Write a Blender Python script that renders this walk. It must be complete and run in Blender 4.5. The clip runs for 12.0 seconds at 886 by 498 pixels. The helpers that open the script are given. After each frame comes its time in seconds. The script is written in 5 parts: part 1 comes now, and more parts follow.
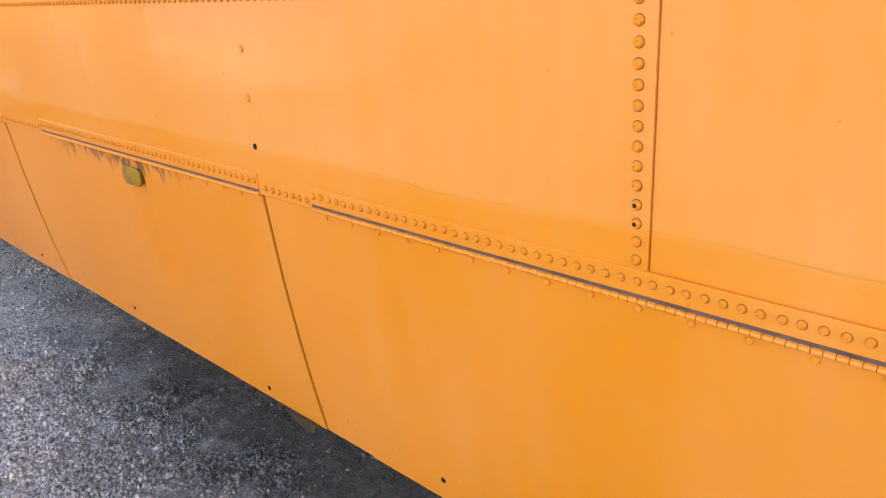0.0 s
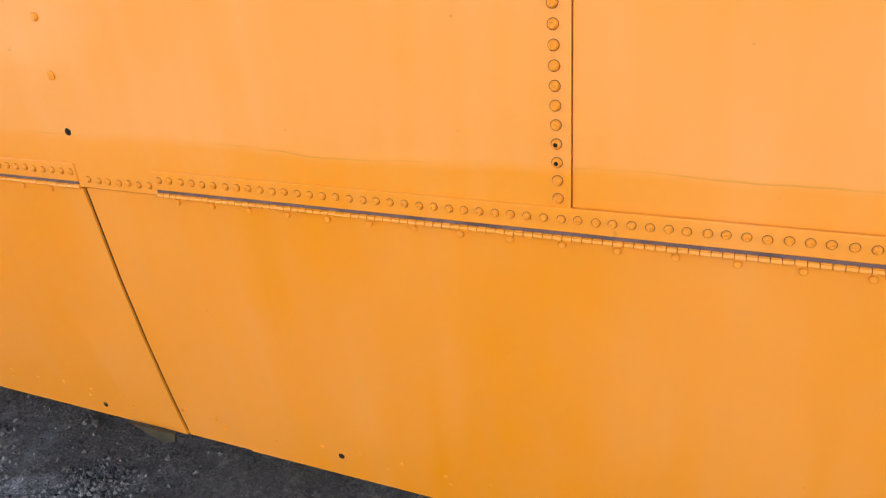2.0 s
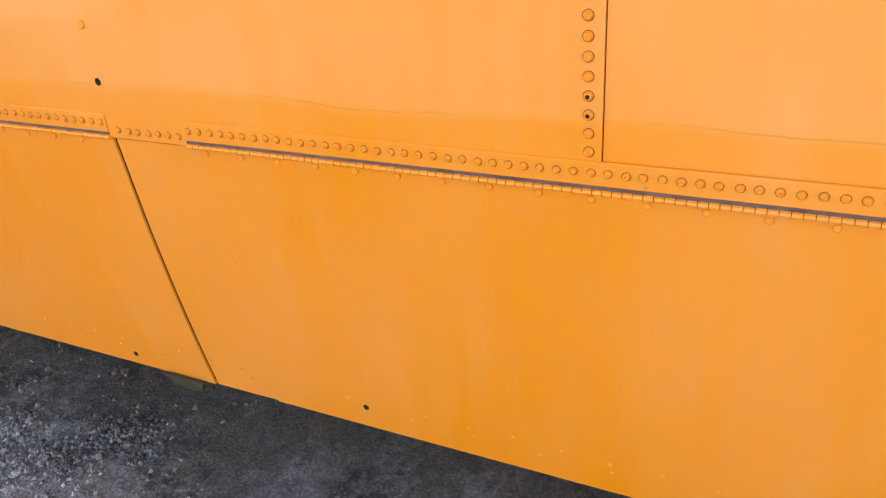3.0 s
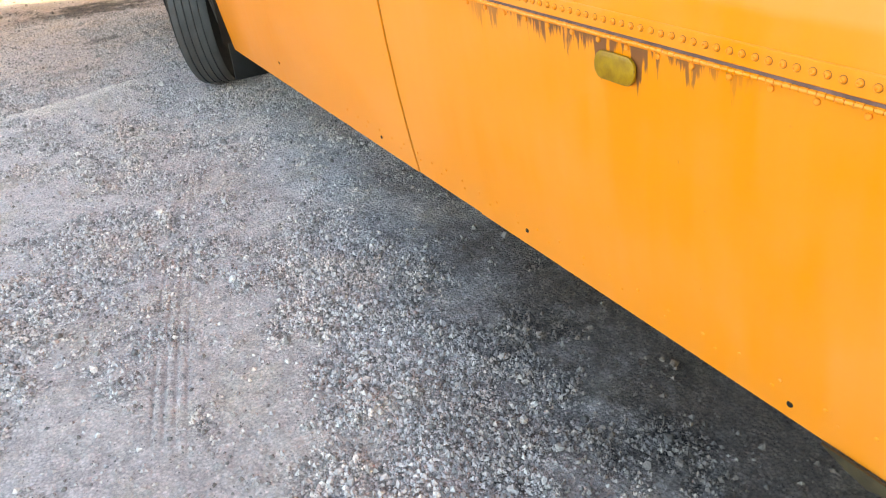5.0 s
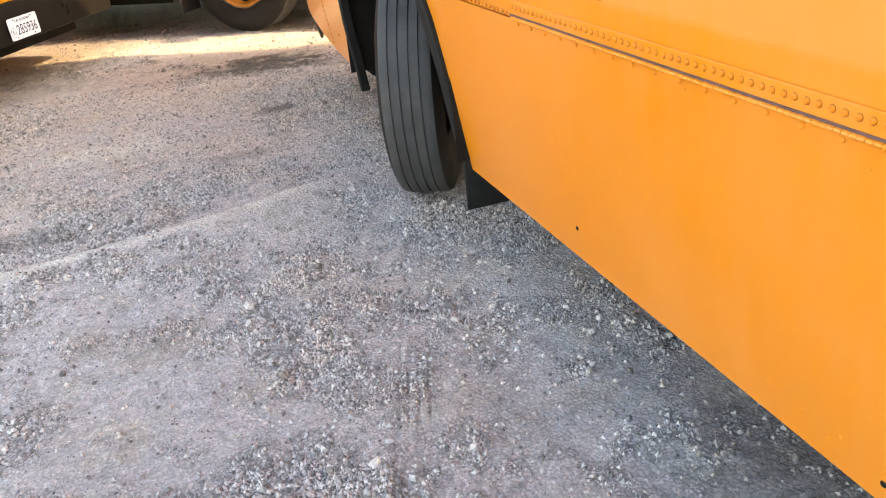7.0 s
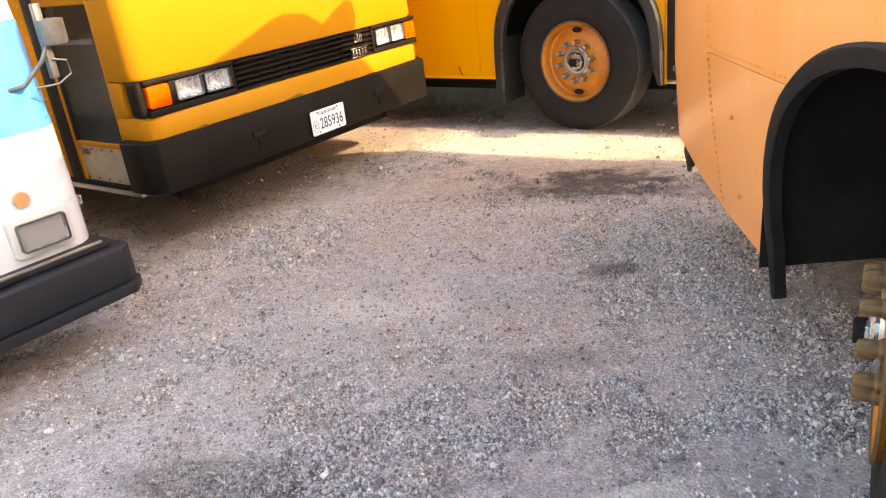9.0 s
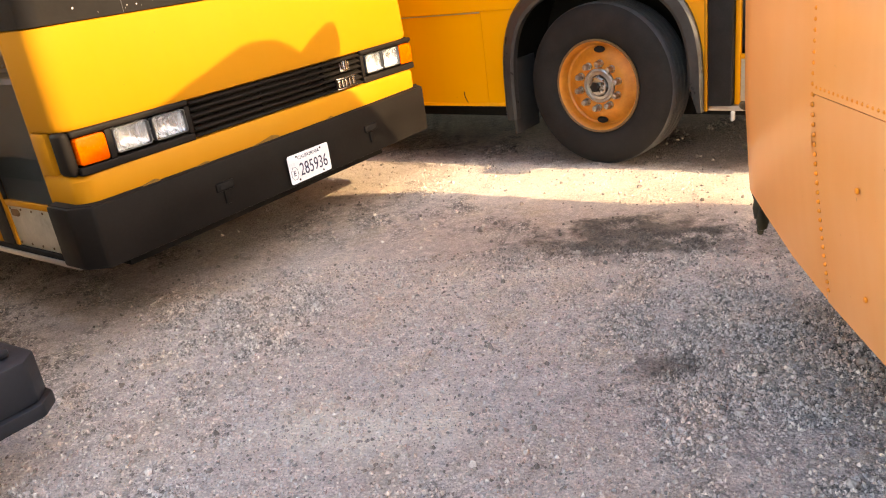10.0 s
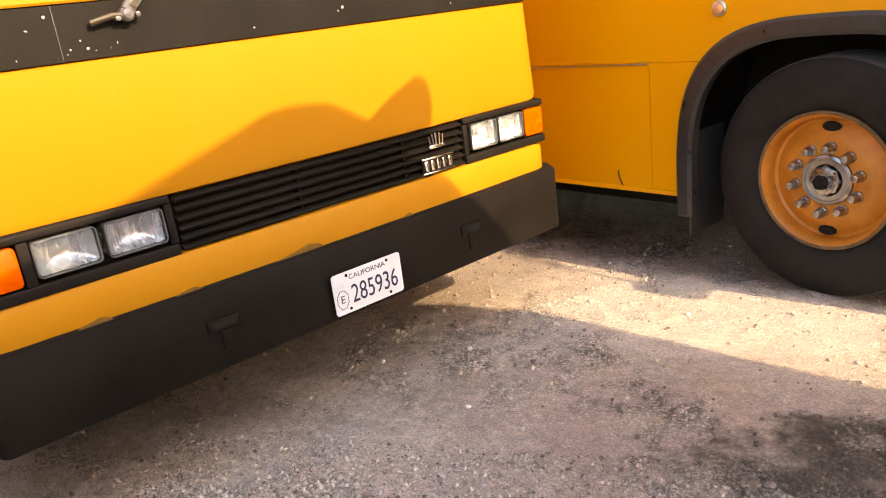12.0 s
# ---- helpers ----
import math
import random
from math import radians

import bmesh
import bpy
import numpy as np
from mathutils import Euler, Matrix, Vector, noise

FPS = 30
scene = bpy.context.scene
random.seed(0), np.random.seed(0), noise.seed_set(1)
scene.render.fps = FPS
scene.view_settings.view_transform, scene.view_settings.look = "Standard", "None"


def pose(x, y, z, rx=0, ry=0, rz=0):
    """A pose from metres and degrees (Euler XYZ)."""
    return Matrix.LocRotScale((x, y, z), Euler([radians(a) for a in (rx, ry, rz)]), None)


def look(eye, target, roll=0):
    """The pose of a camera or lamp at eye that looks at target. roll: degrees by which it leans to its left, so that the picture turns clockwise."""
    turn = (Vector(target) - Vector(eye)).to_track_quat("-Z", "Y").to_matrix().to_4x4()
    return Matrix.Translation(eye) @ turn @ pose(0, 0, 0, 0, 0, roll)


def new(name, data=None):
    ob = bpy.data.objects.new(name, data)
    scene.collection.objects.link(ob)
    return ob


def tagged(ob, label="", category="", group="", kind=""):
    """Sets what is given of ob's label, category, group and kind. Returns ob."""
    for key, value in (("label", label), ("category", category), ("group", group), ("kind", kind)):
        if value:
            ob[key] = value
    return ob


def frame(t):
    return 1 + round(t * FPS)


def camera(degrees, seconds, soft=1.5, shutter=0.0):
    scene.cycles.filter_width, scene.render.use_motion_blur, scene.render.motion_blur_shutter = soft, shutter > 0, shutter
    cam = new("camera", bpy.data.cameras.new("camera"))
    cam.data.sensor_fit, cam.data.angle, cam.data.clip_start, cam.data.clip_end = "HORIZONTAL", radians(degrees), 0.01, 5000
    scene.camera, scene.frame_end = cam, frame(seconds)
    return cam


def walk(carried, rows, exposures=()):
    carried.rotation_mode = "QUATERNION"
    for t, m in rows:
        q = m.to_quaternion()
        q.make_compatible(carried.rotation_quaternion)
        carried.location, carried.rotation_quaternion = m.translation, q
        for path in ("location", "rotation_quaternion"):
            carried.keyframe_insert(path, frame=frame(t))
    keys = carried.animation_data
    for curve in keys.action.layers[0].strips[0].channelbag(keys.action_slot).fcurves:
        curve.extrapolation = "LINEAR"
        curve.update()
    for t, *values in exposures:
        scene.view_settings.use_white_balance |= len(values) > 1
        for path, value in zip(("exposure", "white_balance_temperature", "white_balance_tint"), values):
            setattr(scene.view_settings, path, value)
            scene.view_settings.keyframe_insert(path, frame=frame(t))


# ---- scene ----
cam = camera(61.1, 12.0, soft=1.1)
PATH = [
    (0, (0.003, 0.265, 1.511), (1.31, 1.594, 0.787), -2.7),
    (0.5, (-0.059, 0.4, 1.521), (1.559, 1.332, 0.805), -2.8),
    (1, (-0.071, 0.447, 1.504), (1.591, 1.26, 0.744), -2.3),
    (1.5, (-0.088, 0.46, 1.501), (1.562, 1.258, 0.7), -2.9),
    (2, (-0.087, 0.471, 1.508), (1.543, 1.249, 0.651), -3.5),
    (2.5, (-0.103, 0.457, 1.52), (1.507, 1.22, 0.612), -3.6),
    (2.7, (-0.105, 0.465, 1.513), (1.491, 1.234, 0.585), -3.6),
    (4.3, (-0.017, 0.761, 1.459), (1.145, 2.031, 0.441), -2.8),
    (4.5, (-0.061, 0.887, 1.457), (1.0, 2.234, 0.427), -3.3),
    (5, (-0.104, 1.227, 1.438), (0.689, 2.746, 0.407), -4.5),
    (5.5, (-0.116, 1.6, 1.455), (0.346, 3.254, 0.431), -4.6),
    (6, (-0.109, 1.98, 1.451), (0.522, 3.579, 0.429), -7.0),
    (6.5, (-0.049, 2.358, 1.439), (0.55, 3.99, 0.451), -9.0),
    (7, (-0.062, 2.814, 1.434), (0.47, 4.49, 0.481), -5.2),
    (7.5, (-0.056, 3.228, 1.449), (0.268, 4.984, 0.548), -7.8),
    (7.7, (-0.045, 3.419, 1.438), (0.102, 5.214, 0.569), -8.1),
    (9.3, (-0.04, 4.723, 1.459), (-0.219, 6.568, 0.707), -6.3),
    (9.5, (-0.05, 4.889, 1.435), (-0.238, 6.731, 0.68), -6.3),
    (10, (-0.057, 5.301, 1.441), (-0.245, 7.154, 0.712), -7.7),
    (10.5, (-0.076, 5.725, 1.441), (-0.424, 7.576, 0.768), -6.1),
    (11, (-0.082, 6.108, 1.44), (-0.258, 8.01, 0.847), -7.0),
    (11.5, (-0.084, 6.468, 1.423), (-0.684, 8.287, 0.846), -7.2),
    (12, (-0.051, 6.81, 1.389), (-0.632, 8.627, 0.789), -6.9),
]
walk(cam, [(t, look(eye, target, roll)) for t, eye, target, roll in PATH], exposures=[(0, 2.53, 8300, 13), (2.7, 2.53, 8300, 13), (4.5, 2.86, 8700, 4), (5.0, 2.98, 8700, 2), (5.8, 2.96, 8700, 3), (7.0, 2.83, 8700, 6), (7.7, 2.82, 8400, 10), (9.5, 2.74, 8400, 10), (11.5, 2.68, 8300, 10), (12, 2.5, 8300, 12)])

# ---- light ----
SUN_EL, SUN_AZ = 30.0, 117.3  # height above the horizon, turn from +y towards +x
world = bpy.data.worlds.new("sky")
scene.world = world
world.use_nodes = True
wn = world.node_tree
sky = wn.nodes.new("ShaderNodeTexSky")
sky.sky_type, sky.sun_disc = "NISHITA", False
sky.sun_elevation, sky.sun_rotation = radians(SUN_EL), radians(SUN_AZ)
sky.air_density, sky.dust_density = 1.0, 1.5
wn.nodes["Background"].inputs["Strength"].default_value = 0.15
wn.links.new(sky.outputs[0], wn.nodes["Background"].inputs["Color"])
sun = new("sun", bpy.data.lights.new("sun", "SUN"))
sun.data.energy, sun.data.angle, sun.data.color = 1.6, radians(0.55), (1.0, 0.81, 0.56)
sun_dir = Vector((math.sin(radians(SUN_AZ)) * math.cos(radians(SUN_EL)), math.cos(radians(SUN_AZ)) * math.cos(radians(SUN_EL)), math.sin(radians(SUN_EL))))
sun.matrix_world = look(sun_dir * 30, (0, 0, 0))


# ---- materials ----
def nodes_of(name):
    m = bpy.data.materials.new(name)
    m.use_nodes = True
    t = m.node_tree
    return m, t, t.nodes["Principled BSDF"]


def node(t, kind, **values):
    n = t.nodes.new(kind)
    for key, v in values.items():
        if key in n.inputs:
            n.inputs[key].default_value = v
    return n


def ramp(t, fac, stops):
    r = t.nodes.new("ShaderNodeValToRGB")
    while len(r.color_ramp.elements) < len(stops):
        r.color_ramp.elements.new(0.5)
    for e, (p, c) in zip(r.color_ramp.elements, stops):
        e.position = p
        e.color = (c, c, c, 1) if isinstance(c, (int, float)) else (*c, 1)
    t.links.new(fac, r.inputs[0])
    return r.outputs[0]


def mix(t, fac, a, b, how="MIX"):
    n = t.nodes.new("ShaderNodeMix")
    n.data_type, n.blend_type = "RGBA", how
    for sock, v in ((n.inputs[0], fac), (n.inputs[6], a), (n.inputs[7], b)):
        if isinstance(v, (int, float)):
            sock.default_value = v
        elif isinstance(v, tuple):
            sock.default_value = (*v, 1)
        else:
            t.links.new(v, sock)
    return n.outputs[2]


def calc(t, how, a, b=0.0):
    n = t.nodes.new("ShaderNodeMath")
    n.operation = how
    for sock, v in zip(n.inputs, (a, b)):
        if isinstance(v, (int, float)):
            sock.default_value = v
        else:
            t.links.new(v, sock)
    return n.outputs[0]


def coords(t, scale=(1, 1, 1)):
    c = t.nodes.new("ShaderNodeTexCoord")
    m = t.nodes.new("ShaderNodeMapping")
    m.inputs["Scale"].default_value = scale
    t.links.new(c.outputs["Object"], m.inputs[0])
    return m.outputs[0]


def noise_of(t, vec, scale, detail=4.0, rough=0.6):
    n = node(t, "ShaderNodeTexNoise", Scale=scale, Detail=detail, Roughness=rough)
    t.links.new(vec, n.inputs["Vector"])
    return n.outputs["Fac"]


def bump(t, b, height, strength, distance, after=None):
    n = node(t, "ShaderNodeBump", Strength=strength, Distance=distance)
    t.links.new(height, n.inputs["Height"])
    if after is not None:
        t.links.new(after, n.inputs["Normal"])
    t.links.new(n.outputs[0], b.inputs["Normal"])
    return n.outputs[0]


def surface(name, low, high, rough=0.5, metal=0.0, scale=6.0, grain=60.0, relief=0.15, coat=0.0, stretch=(1, 1, 1), spread=0.12, gloss=0.5):
    """A worn surface: colour drifting between low and high, fine grain, small relief."""
    m, t, b = nodes_of(name)
    v = coords(t, stretch)
    big, small = noise_of(t, v, scale, 5), noise_of(t, v, grain, 3)
    f = ramp(t, calc(t, "ADD", calc(t, "MULTIPLY", big, 0.75), calc(t, "MULTIPLY", small, 0.25)), [(0.3, 0.0), (0.7, 1.0)])
    t.links.new(mix(t, f, low, high), b.inputs["Base Color"])
    t.links.new(ramp(t, big, [(0.3, max(rough - spread, 0.03)), (0.7, min(rough + spread, 1.0))]), b.inputs["Roughness"])
    b.inputs["Metallic"].default_value = metal
    b.inputs["Coat Weight"].default_value = coat
    b.inputs["Coat Roughness"].default_value = 0.15
    b.inputs["Specular IOR Level"].default_value = gloss
    bump(t, b, small, relief, 0.004)
    return m


def bus_paint(name, deep, chalk, rough=0.34, coat=0.3, wobble=0.35, grime=None, chalk_from=None, gloss=0.5):
    """Sheet-metal paint: chalky drift, vertical run-off streaks, gentle waves in the sheet."""
    m, t, b = nodes_of(name)
    v = coords(t)
    streaks = noise_of(t, coords(t, (6, 6, 0.5)), 3.0, 1)
    clouds = noise_of(t, v, 1.7, 4)
    fine = noise_of(t, v, 90, 2)
    f = calc(t, "ADD", calc(t, "MULTIPLY", streaks, 0.32), calc(t, "MULTIPLY", clouds, 0.68))
    f = calc(t, "ADD", f, calc(t, "MULTIPLY", calc(t, "SUBTRACT", noise_of(t, v, 13.0, 6, 0.7), 0.5), 0.2))
    sep = t.nodes.new("ShaderNodeSeparateXYZ")
    t.links.new(v, sep.inputs[0])
    if chalk_from is not None:
        edge = calc(t, "ADD", sep.outputs[2], calc(t, "MULTIPLY", noise_of(t, v, 3.0, 3), 0.035))
        n = t.nodes.new("ShaderNodeMapRange")
        for i, val in ((1, chalk_from), (2, chalk_from + 0.016), (3, -0.13), (4, 0.13)):
            n.inputs[i].default_value = val
        t.links.new(edge, n.inputs[0])
        f = calc(t, "ADD", f, n.outputs[0])
        rim_line = ramp(t, n.outputs[0], [(0.0, 0.0), (0.02, 1.0), (0.06, 0.0)])
        rim_line = calc(t, "MULTIPLY", rim_line, ramp(t, noise_of(t, v, 4.5, 3), [(0.48, 0.0), (0.6, 0.5)]))
    col = mix(t, ramp(t, f, [(0.2, 0.0), (0.85, 1.0)]), deep, chalk)
    if chalk_from is not None:
        col = mix(t, rim_line, col, (0.5, 0.17, 0.01))
    specks = ramp(t, noise_of(t, v, 38, 2, 0.5), [(0.76, 0.0), (0.8, 1.0)])
    col = mix(t, calc(t, "MULTIPLY", specks, 0.35), col, (0.25, 0.1, 0.02))
    rough_in = ramp(t, f, [(0.3, max(rough - 0.1, 0.05)), (0.7, rough + 0.14)])
    if grime is not None:
        y0, y1, ztop, run = grime
        drips = noise_of(t, coords(t, (1, 74, 7.0)), 1.0, 4, 0.65)
        along = calc(t, "MULTIPLY", ramp(t, calc(t, "DIVIDE", calc(t, "SUBTRACT", sep.outputs[1], y0), y1 - y0), [(0.0, 0.0), (0.2, 1.0), (0.75, 1.0), (1.0, 0.0)]), 1.0)
        below = calc(t, "DIVIDE", calc(t, "SUBTRACT", ztop, sep.outputs[2]), run)
        reach = calc(t, "SUBTRACT", calc(t, "MULTIPLY", drips, 2.1), below)
        for at, far in ((2.172, 0.5), (2.264, 0.5)):
            gap = calc(t, "ABSOLUTE", calc(t, "SUBTRACT", sep.outputs[1], at))
            reach = calc(t, "ADD", reach, ramp(t, calc(t, "MULTIPLY", gap, 20.0), [(0.1, far), (0.4, 0.0)]))
        on = ramp(t, calc(t, "MULTIPLY", calc(t, "SUBTRACT", reach, 0.86), 3.0), [(0.0, 0.0), (0.5, 1.0)])
        under = ramp(t, below, [(0.0, 0.0), (0.02, 1.0)])
        mask = calc(t, "MULTIPLY", calc(t, "MULTIPLY", on, along), under)
        col = mix(t, calc(t, "MULTIPLY", mask, 0.8), col, (0.07, 0.035, 0.03))
    t.links.new(col, b.inputs["Base Color"])
    t.links.new(rough_in, b.inputs["Roughness"])
    b.inputs["Specular IOR Level"].default_value = gloss
    b.inputs["Coat Weight"].default_value = coat
    b.inputs["Coat Roughness"].default_value = 0.07
    w = bump(t, b, noise_of(t, v, 2.3, 1, 0.4), wobble, 0.02)
    bump(t, b, fine, 0.06, 0.002, w)
    return m


PAINT_A = bus_paint("faded orange paint", (0.79, 0.229, 0.003), (0.83, 0.302, 0.078), 0.5, 0.3, 0.35, (1.9, 2.75, 1.095, 0.11), 1.2, 0.2)
# front panels' chalkier copy, lightened for light bounced off the yellow bus
PAINT_F = bus_paint("chalky orange paint with bounce light", (0.8, 0.295, 0.055), (0.87, 0.41, 0.18), 0.5, 0.3, 0.35, gloss=0.2)
PAINT_B = bus_paint("yellow paint", (0.425, 0.178, 0.01), (0.455, 0.195, 0.014), 0.42, 0.0, 0.1, gloss=0.1)
PAINT_C = bus_paint("deep orange paint", (0.77, 0.305, 0.002), (0.81, 0.335, 0.004), 0.5, 0.05, 0.2, gloss=0.3)
WHITE = surface("white coach paint", (0.6, 0.62, 0.66), (0.7, 0.71, 0.73), 0.3, coat=0.4, relief=0.03)
BLUE = surface("blue coach paint", (0.05, 0.26, 0.62), (0.07, 0.33, 0.7), 0.3, coat=0.4, relief=0.03)
BLACK = surface("black trim paint", (0.008, 0.0064, 0.0055), (0.017, 0.014, 0.012), 0.5, scale=3, relief=0.05, gloss=0.07)
RUBBER = surface("black rubber", (0.01, 0.0094, 0.0092), (0.024, 0.0225, 0.022), 0.6, gloss=0.14, scale=9, grain=120, relief=0.2)
TYRE = surface("dusty tyre rubber", (0.012, 0.0105, 0.0098), (0.028, 0.025, 0.023), 0.75, gloss=0.14, scale=7, grain=140, relief=0.2)
TREAD = surface("worn tyre tread", (0.035, 0.033, 0.034), (0.085, 0.081, 0.081), 0.8, scale=10, grain=170, relief=0.3)
BUMPER_D = surface("grey black bumper rubber", (0.01, 0.0115, 0.016), (0.022, 0.024, 0.031), 0.5, scale=5, relief=0.1, gloss=0.35)
DARK = surface("dark underside", (0.009, 0.0078, 0.0072), (0.024, 0.021, 0.019), 0.9, relief=0.3, gloss=0.1)
HINGE = surface("brown hinge channel", (0.05, 0.026, 0.028), (0.19, 0.1, 0.098), 0.6, scale=20, relief=0.2)
RUST = surface("rusty metal", (0.05, 0.03, 0.015), (0.22, 0.12, 0.04), 0.7, scale=25, relief=0.5)
KICK = surface("scuffed aluminium sheet", (0.36, 0.32, 0.25), (0.6, 0.55, 0.45), 0.45, 0.35, scale=9, grain=50, relief=0.1)
WIPER = surface("weathered wiper metal", (0.05, 0.047, 0.05), (0.2, 0.19, 0.2), 0.45, 0.3, scale=30, relief=0.4)
OILY = surface("grimy black plastic", (0.012, 0.009, 0.006), (0.07, 0.048, 0.018), 0.5, scale=22, relief=0.5)
STEEL = surface("bare aluminium", (0.45, 0.44, 0.42), (0.66, 0.64, 0.6), 0.38, 1.0, scale=5, relief=0.08)
DULL = surface("dull grey metal", (0.1, 0.1, 0.105), (0.2, 0.2, 0.205), 0.5, 0.7, scale=20, relief=0.2)
GREASY = surface("greasy metal", (0.22, 0.21, 0.2), (0.6, 0.58, 0.56), 0.3, 1.0, scale=30, relief=0.3)
CHROME = surface("chrome", (0.7, 0.7, 0.7), (0.88, 0.88, 0.88), 0.2, 1.0, scale=12, relief=0.05)
LAMPBACK = surface("lamp reflector", (0.42, 0.44, 0.46), (0.8, 0.82, 0.85), 0.25, 0.85, scale=22, grain=90, relief=0.9, stretch=(2.2, 1, 0.4))
RIM = surface("orange wheel paint", (0.4, 0.125, 0.01), (0.66, 0.25, 0.03), 0.5, scale=9, grain=40, relief=0.2)
REFL = surface("dull yellow lens", (0.19, 0.088, 0.003), (0.38, 0.2, 0.005), 0.35, scale=30, coat=0.1, relief=0.1, gloss=0.3)
AMBER = surface("amber lens", (0.58, 0.068, 0.001), (0.7, 0.095, 0.002), 0.25, scale=60, grain=250, relief=0.4, coat=0.0, gloss=0.12)
DIRT = surface("grime round rivets", (0.09, 0.032, 0.01), (0.24, 0.085, 0.016), 0.8, relief=0.1)
GRIME = surface("dark grime", (0.1, 0.05, 0.004), (0.24, 0.11, 0.006), 0.8, scale=40, relief=0.2)
PLATE_W = surface("white plate", (0.66, 0.68, 0.74), (0.78, 0.8, 0.84), 0.35, scale=14, relief=0.03)
INK = surface("dark blue ink", (0.01, 0.013, 0.05), (0.02, 0.025, 0.08), 0.4, relief=0.0)
DASH = surface("grey green panel", (0.2, 0.215, 0.2), (0.3, 0.315, 0.295), 0.6, relief=0.1)
PEACH = surface("faded amber lens", (0.5, 0.2, 0.07), (0.7, 0.32, 0.14), 0.3, relief=0.1)
PALE = surface("pale grey plastic", (0.5, 0.48, 0.44), (0.62, 0.6, 0.56), 0.4, relief=0.05)
GLASSD = surface("dark tinted glass", (0.006, 0.007, 0.008), (0.012, 0.013, 0.014), 0.07, scale=3, relief=0.0, spread=0.04)
LIP = surface("worn arch rubber", (0.014, 0.013, 0.0128), (0.036, 0.034, 0.033), 0.36, gloss=0.5, scale=14, grain=90, relief=0.15)
MUDFLAP = surface("mud flap rubber", (0.016, 0.0155, 0.015), (0.035, 0.033, 0.032), 0.7, scale=8, relief=0.2)


def glass(name, tint=(1, 1, 1), rough=0.0, ior=1.45):
    m, t, b = nodes_of(name)
    b.inputs["Base Color"].default_value = (*tint, 1)
    b.inputs["Transmission Weight"].default_value = 1.0
    b.inputs["Roughness"].default_value = rough
    b.inputs["IOR"].default_value = ior
    return m


LENS = glass("headlamp glass", (0.95, 0.97, 1.0), 0.02)
PANE = glass("door glass", (0.75, 0.77, 0.78), 0.0, 1.22)


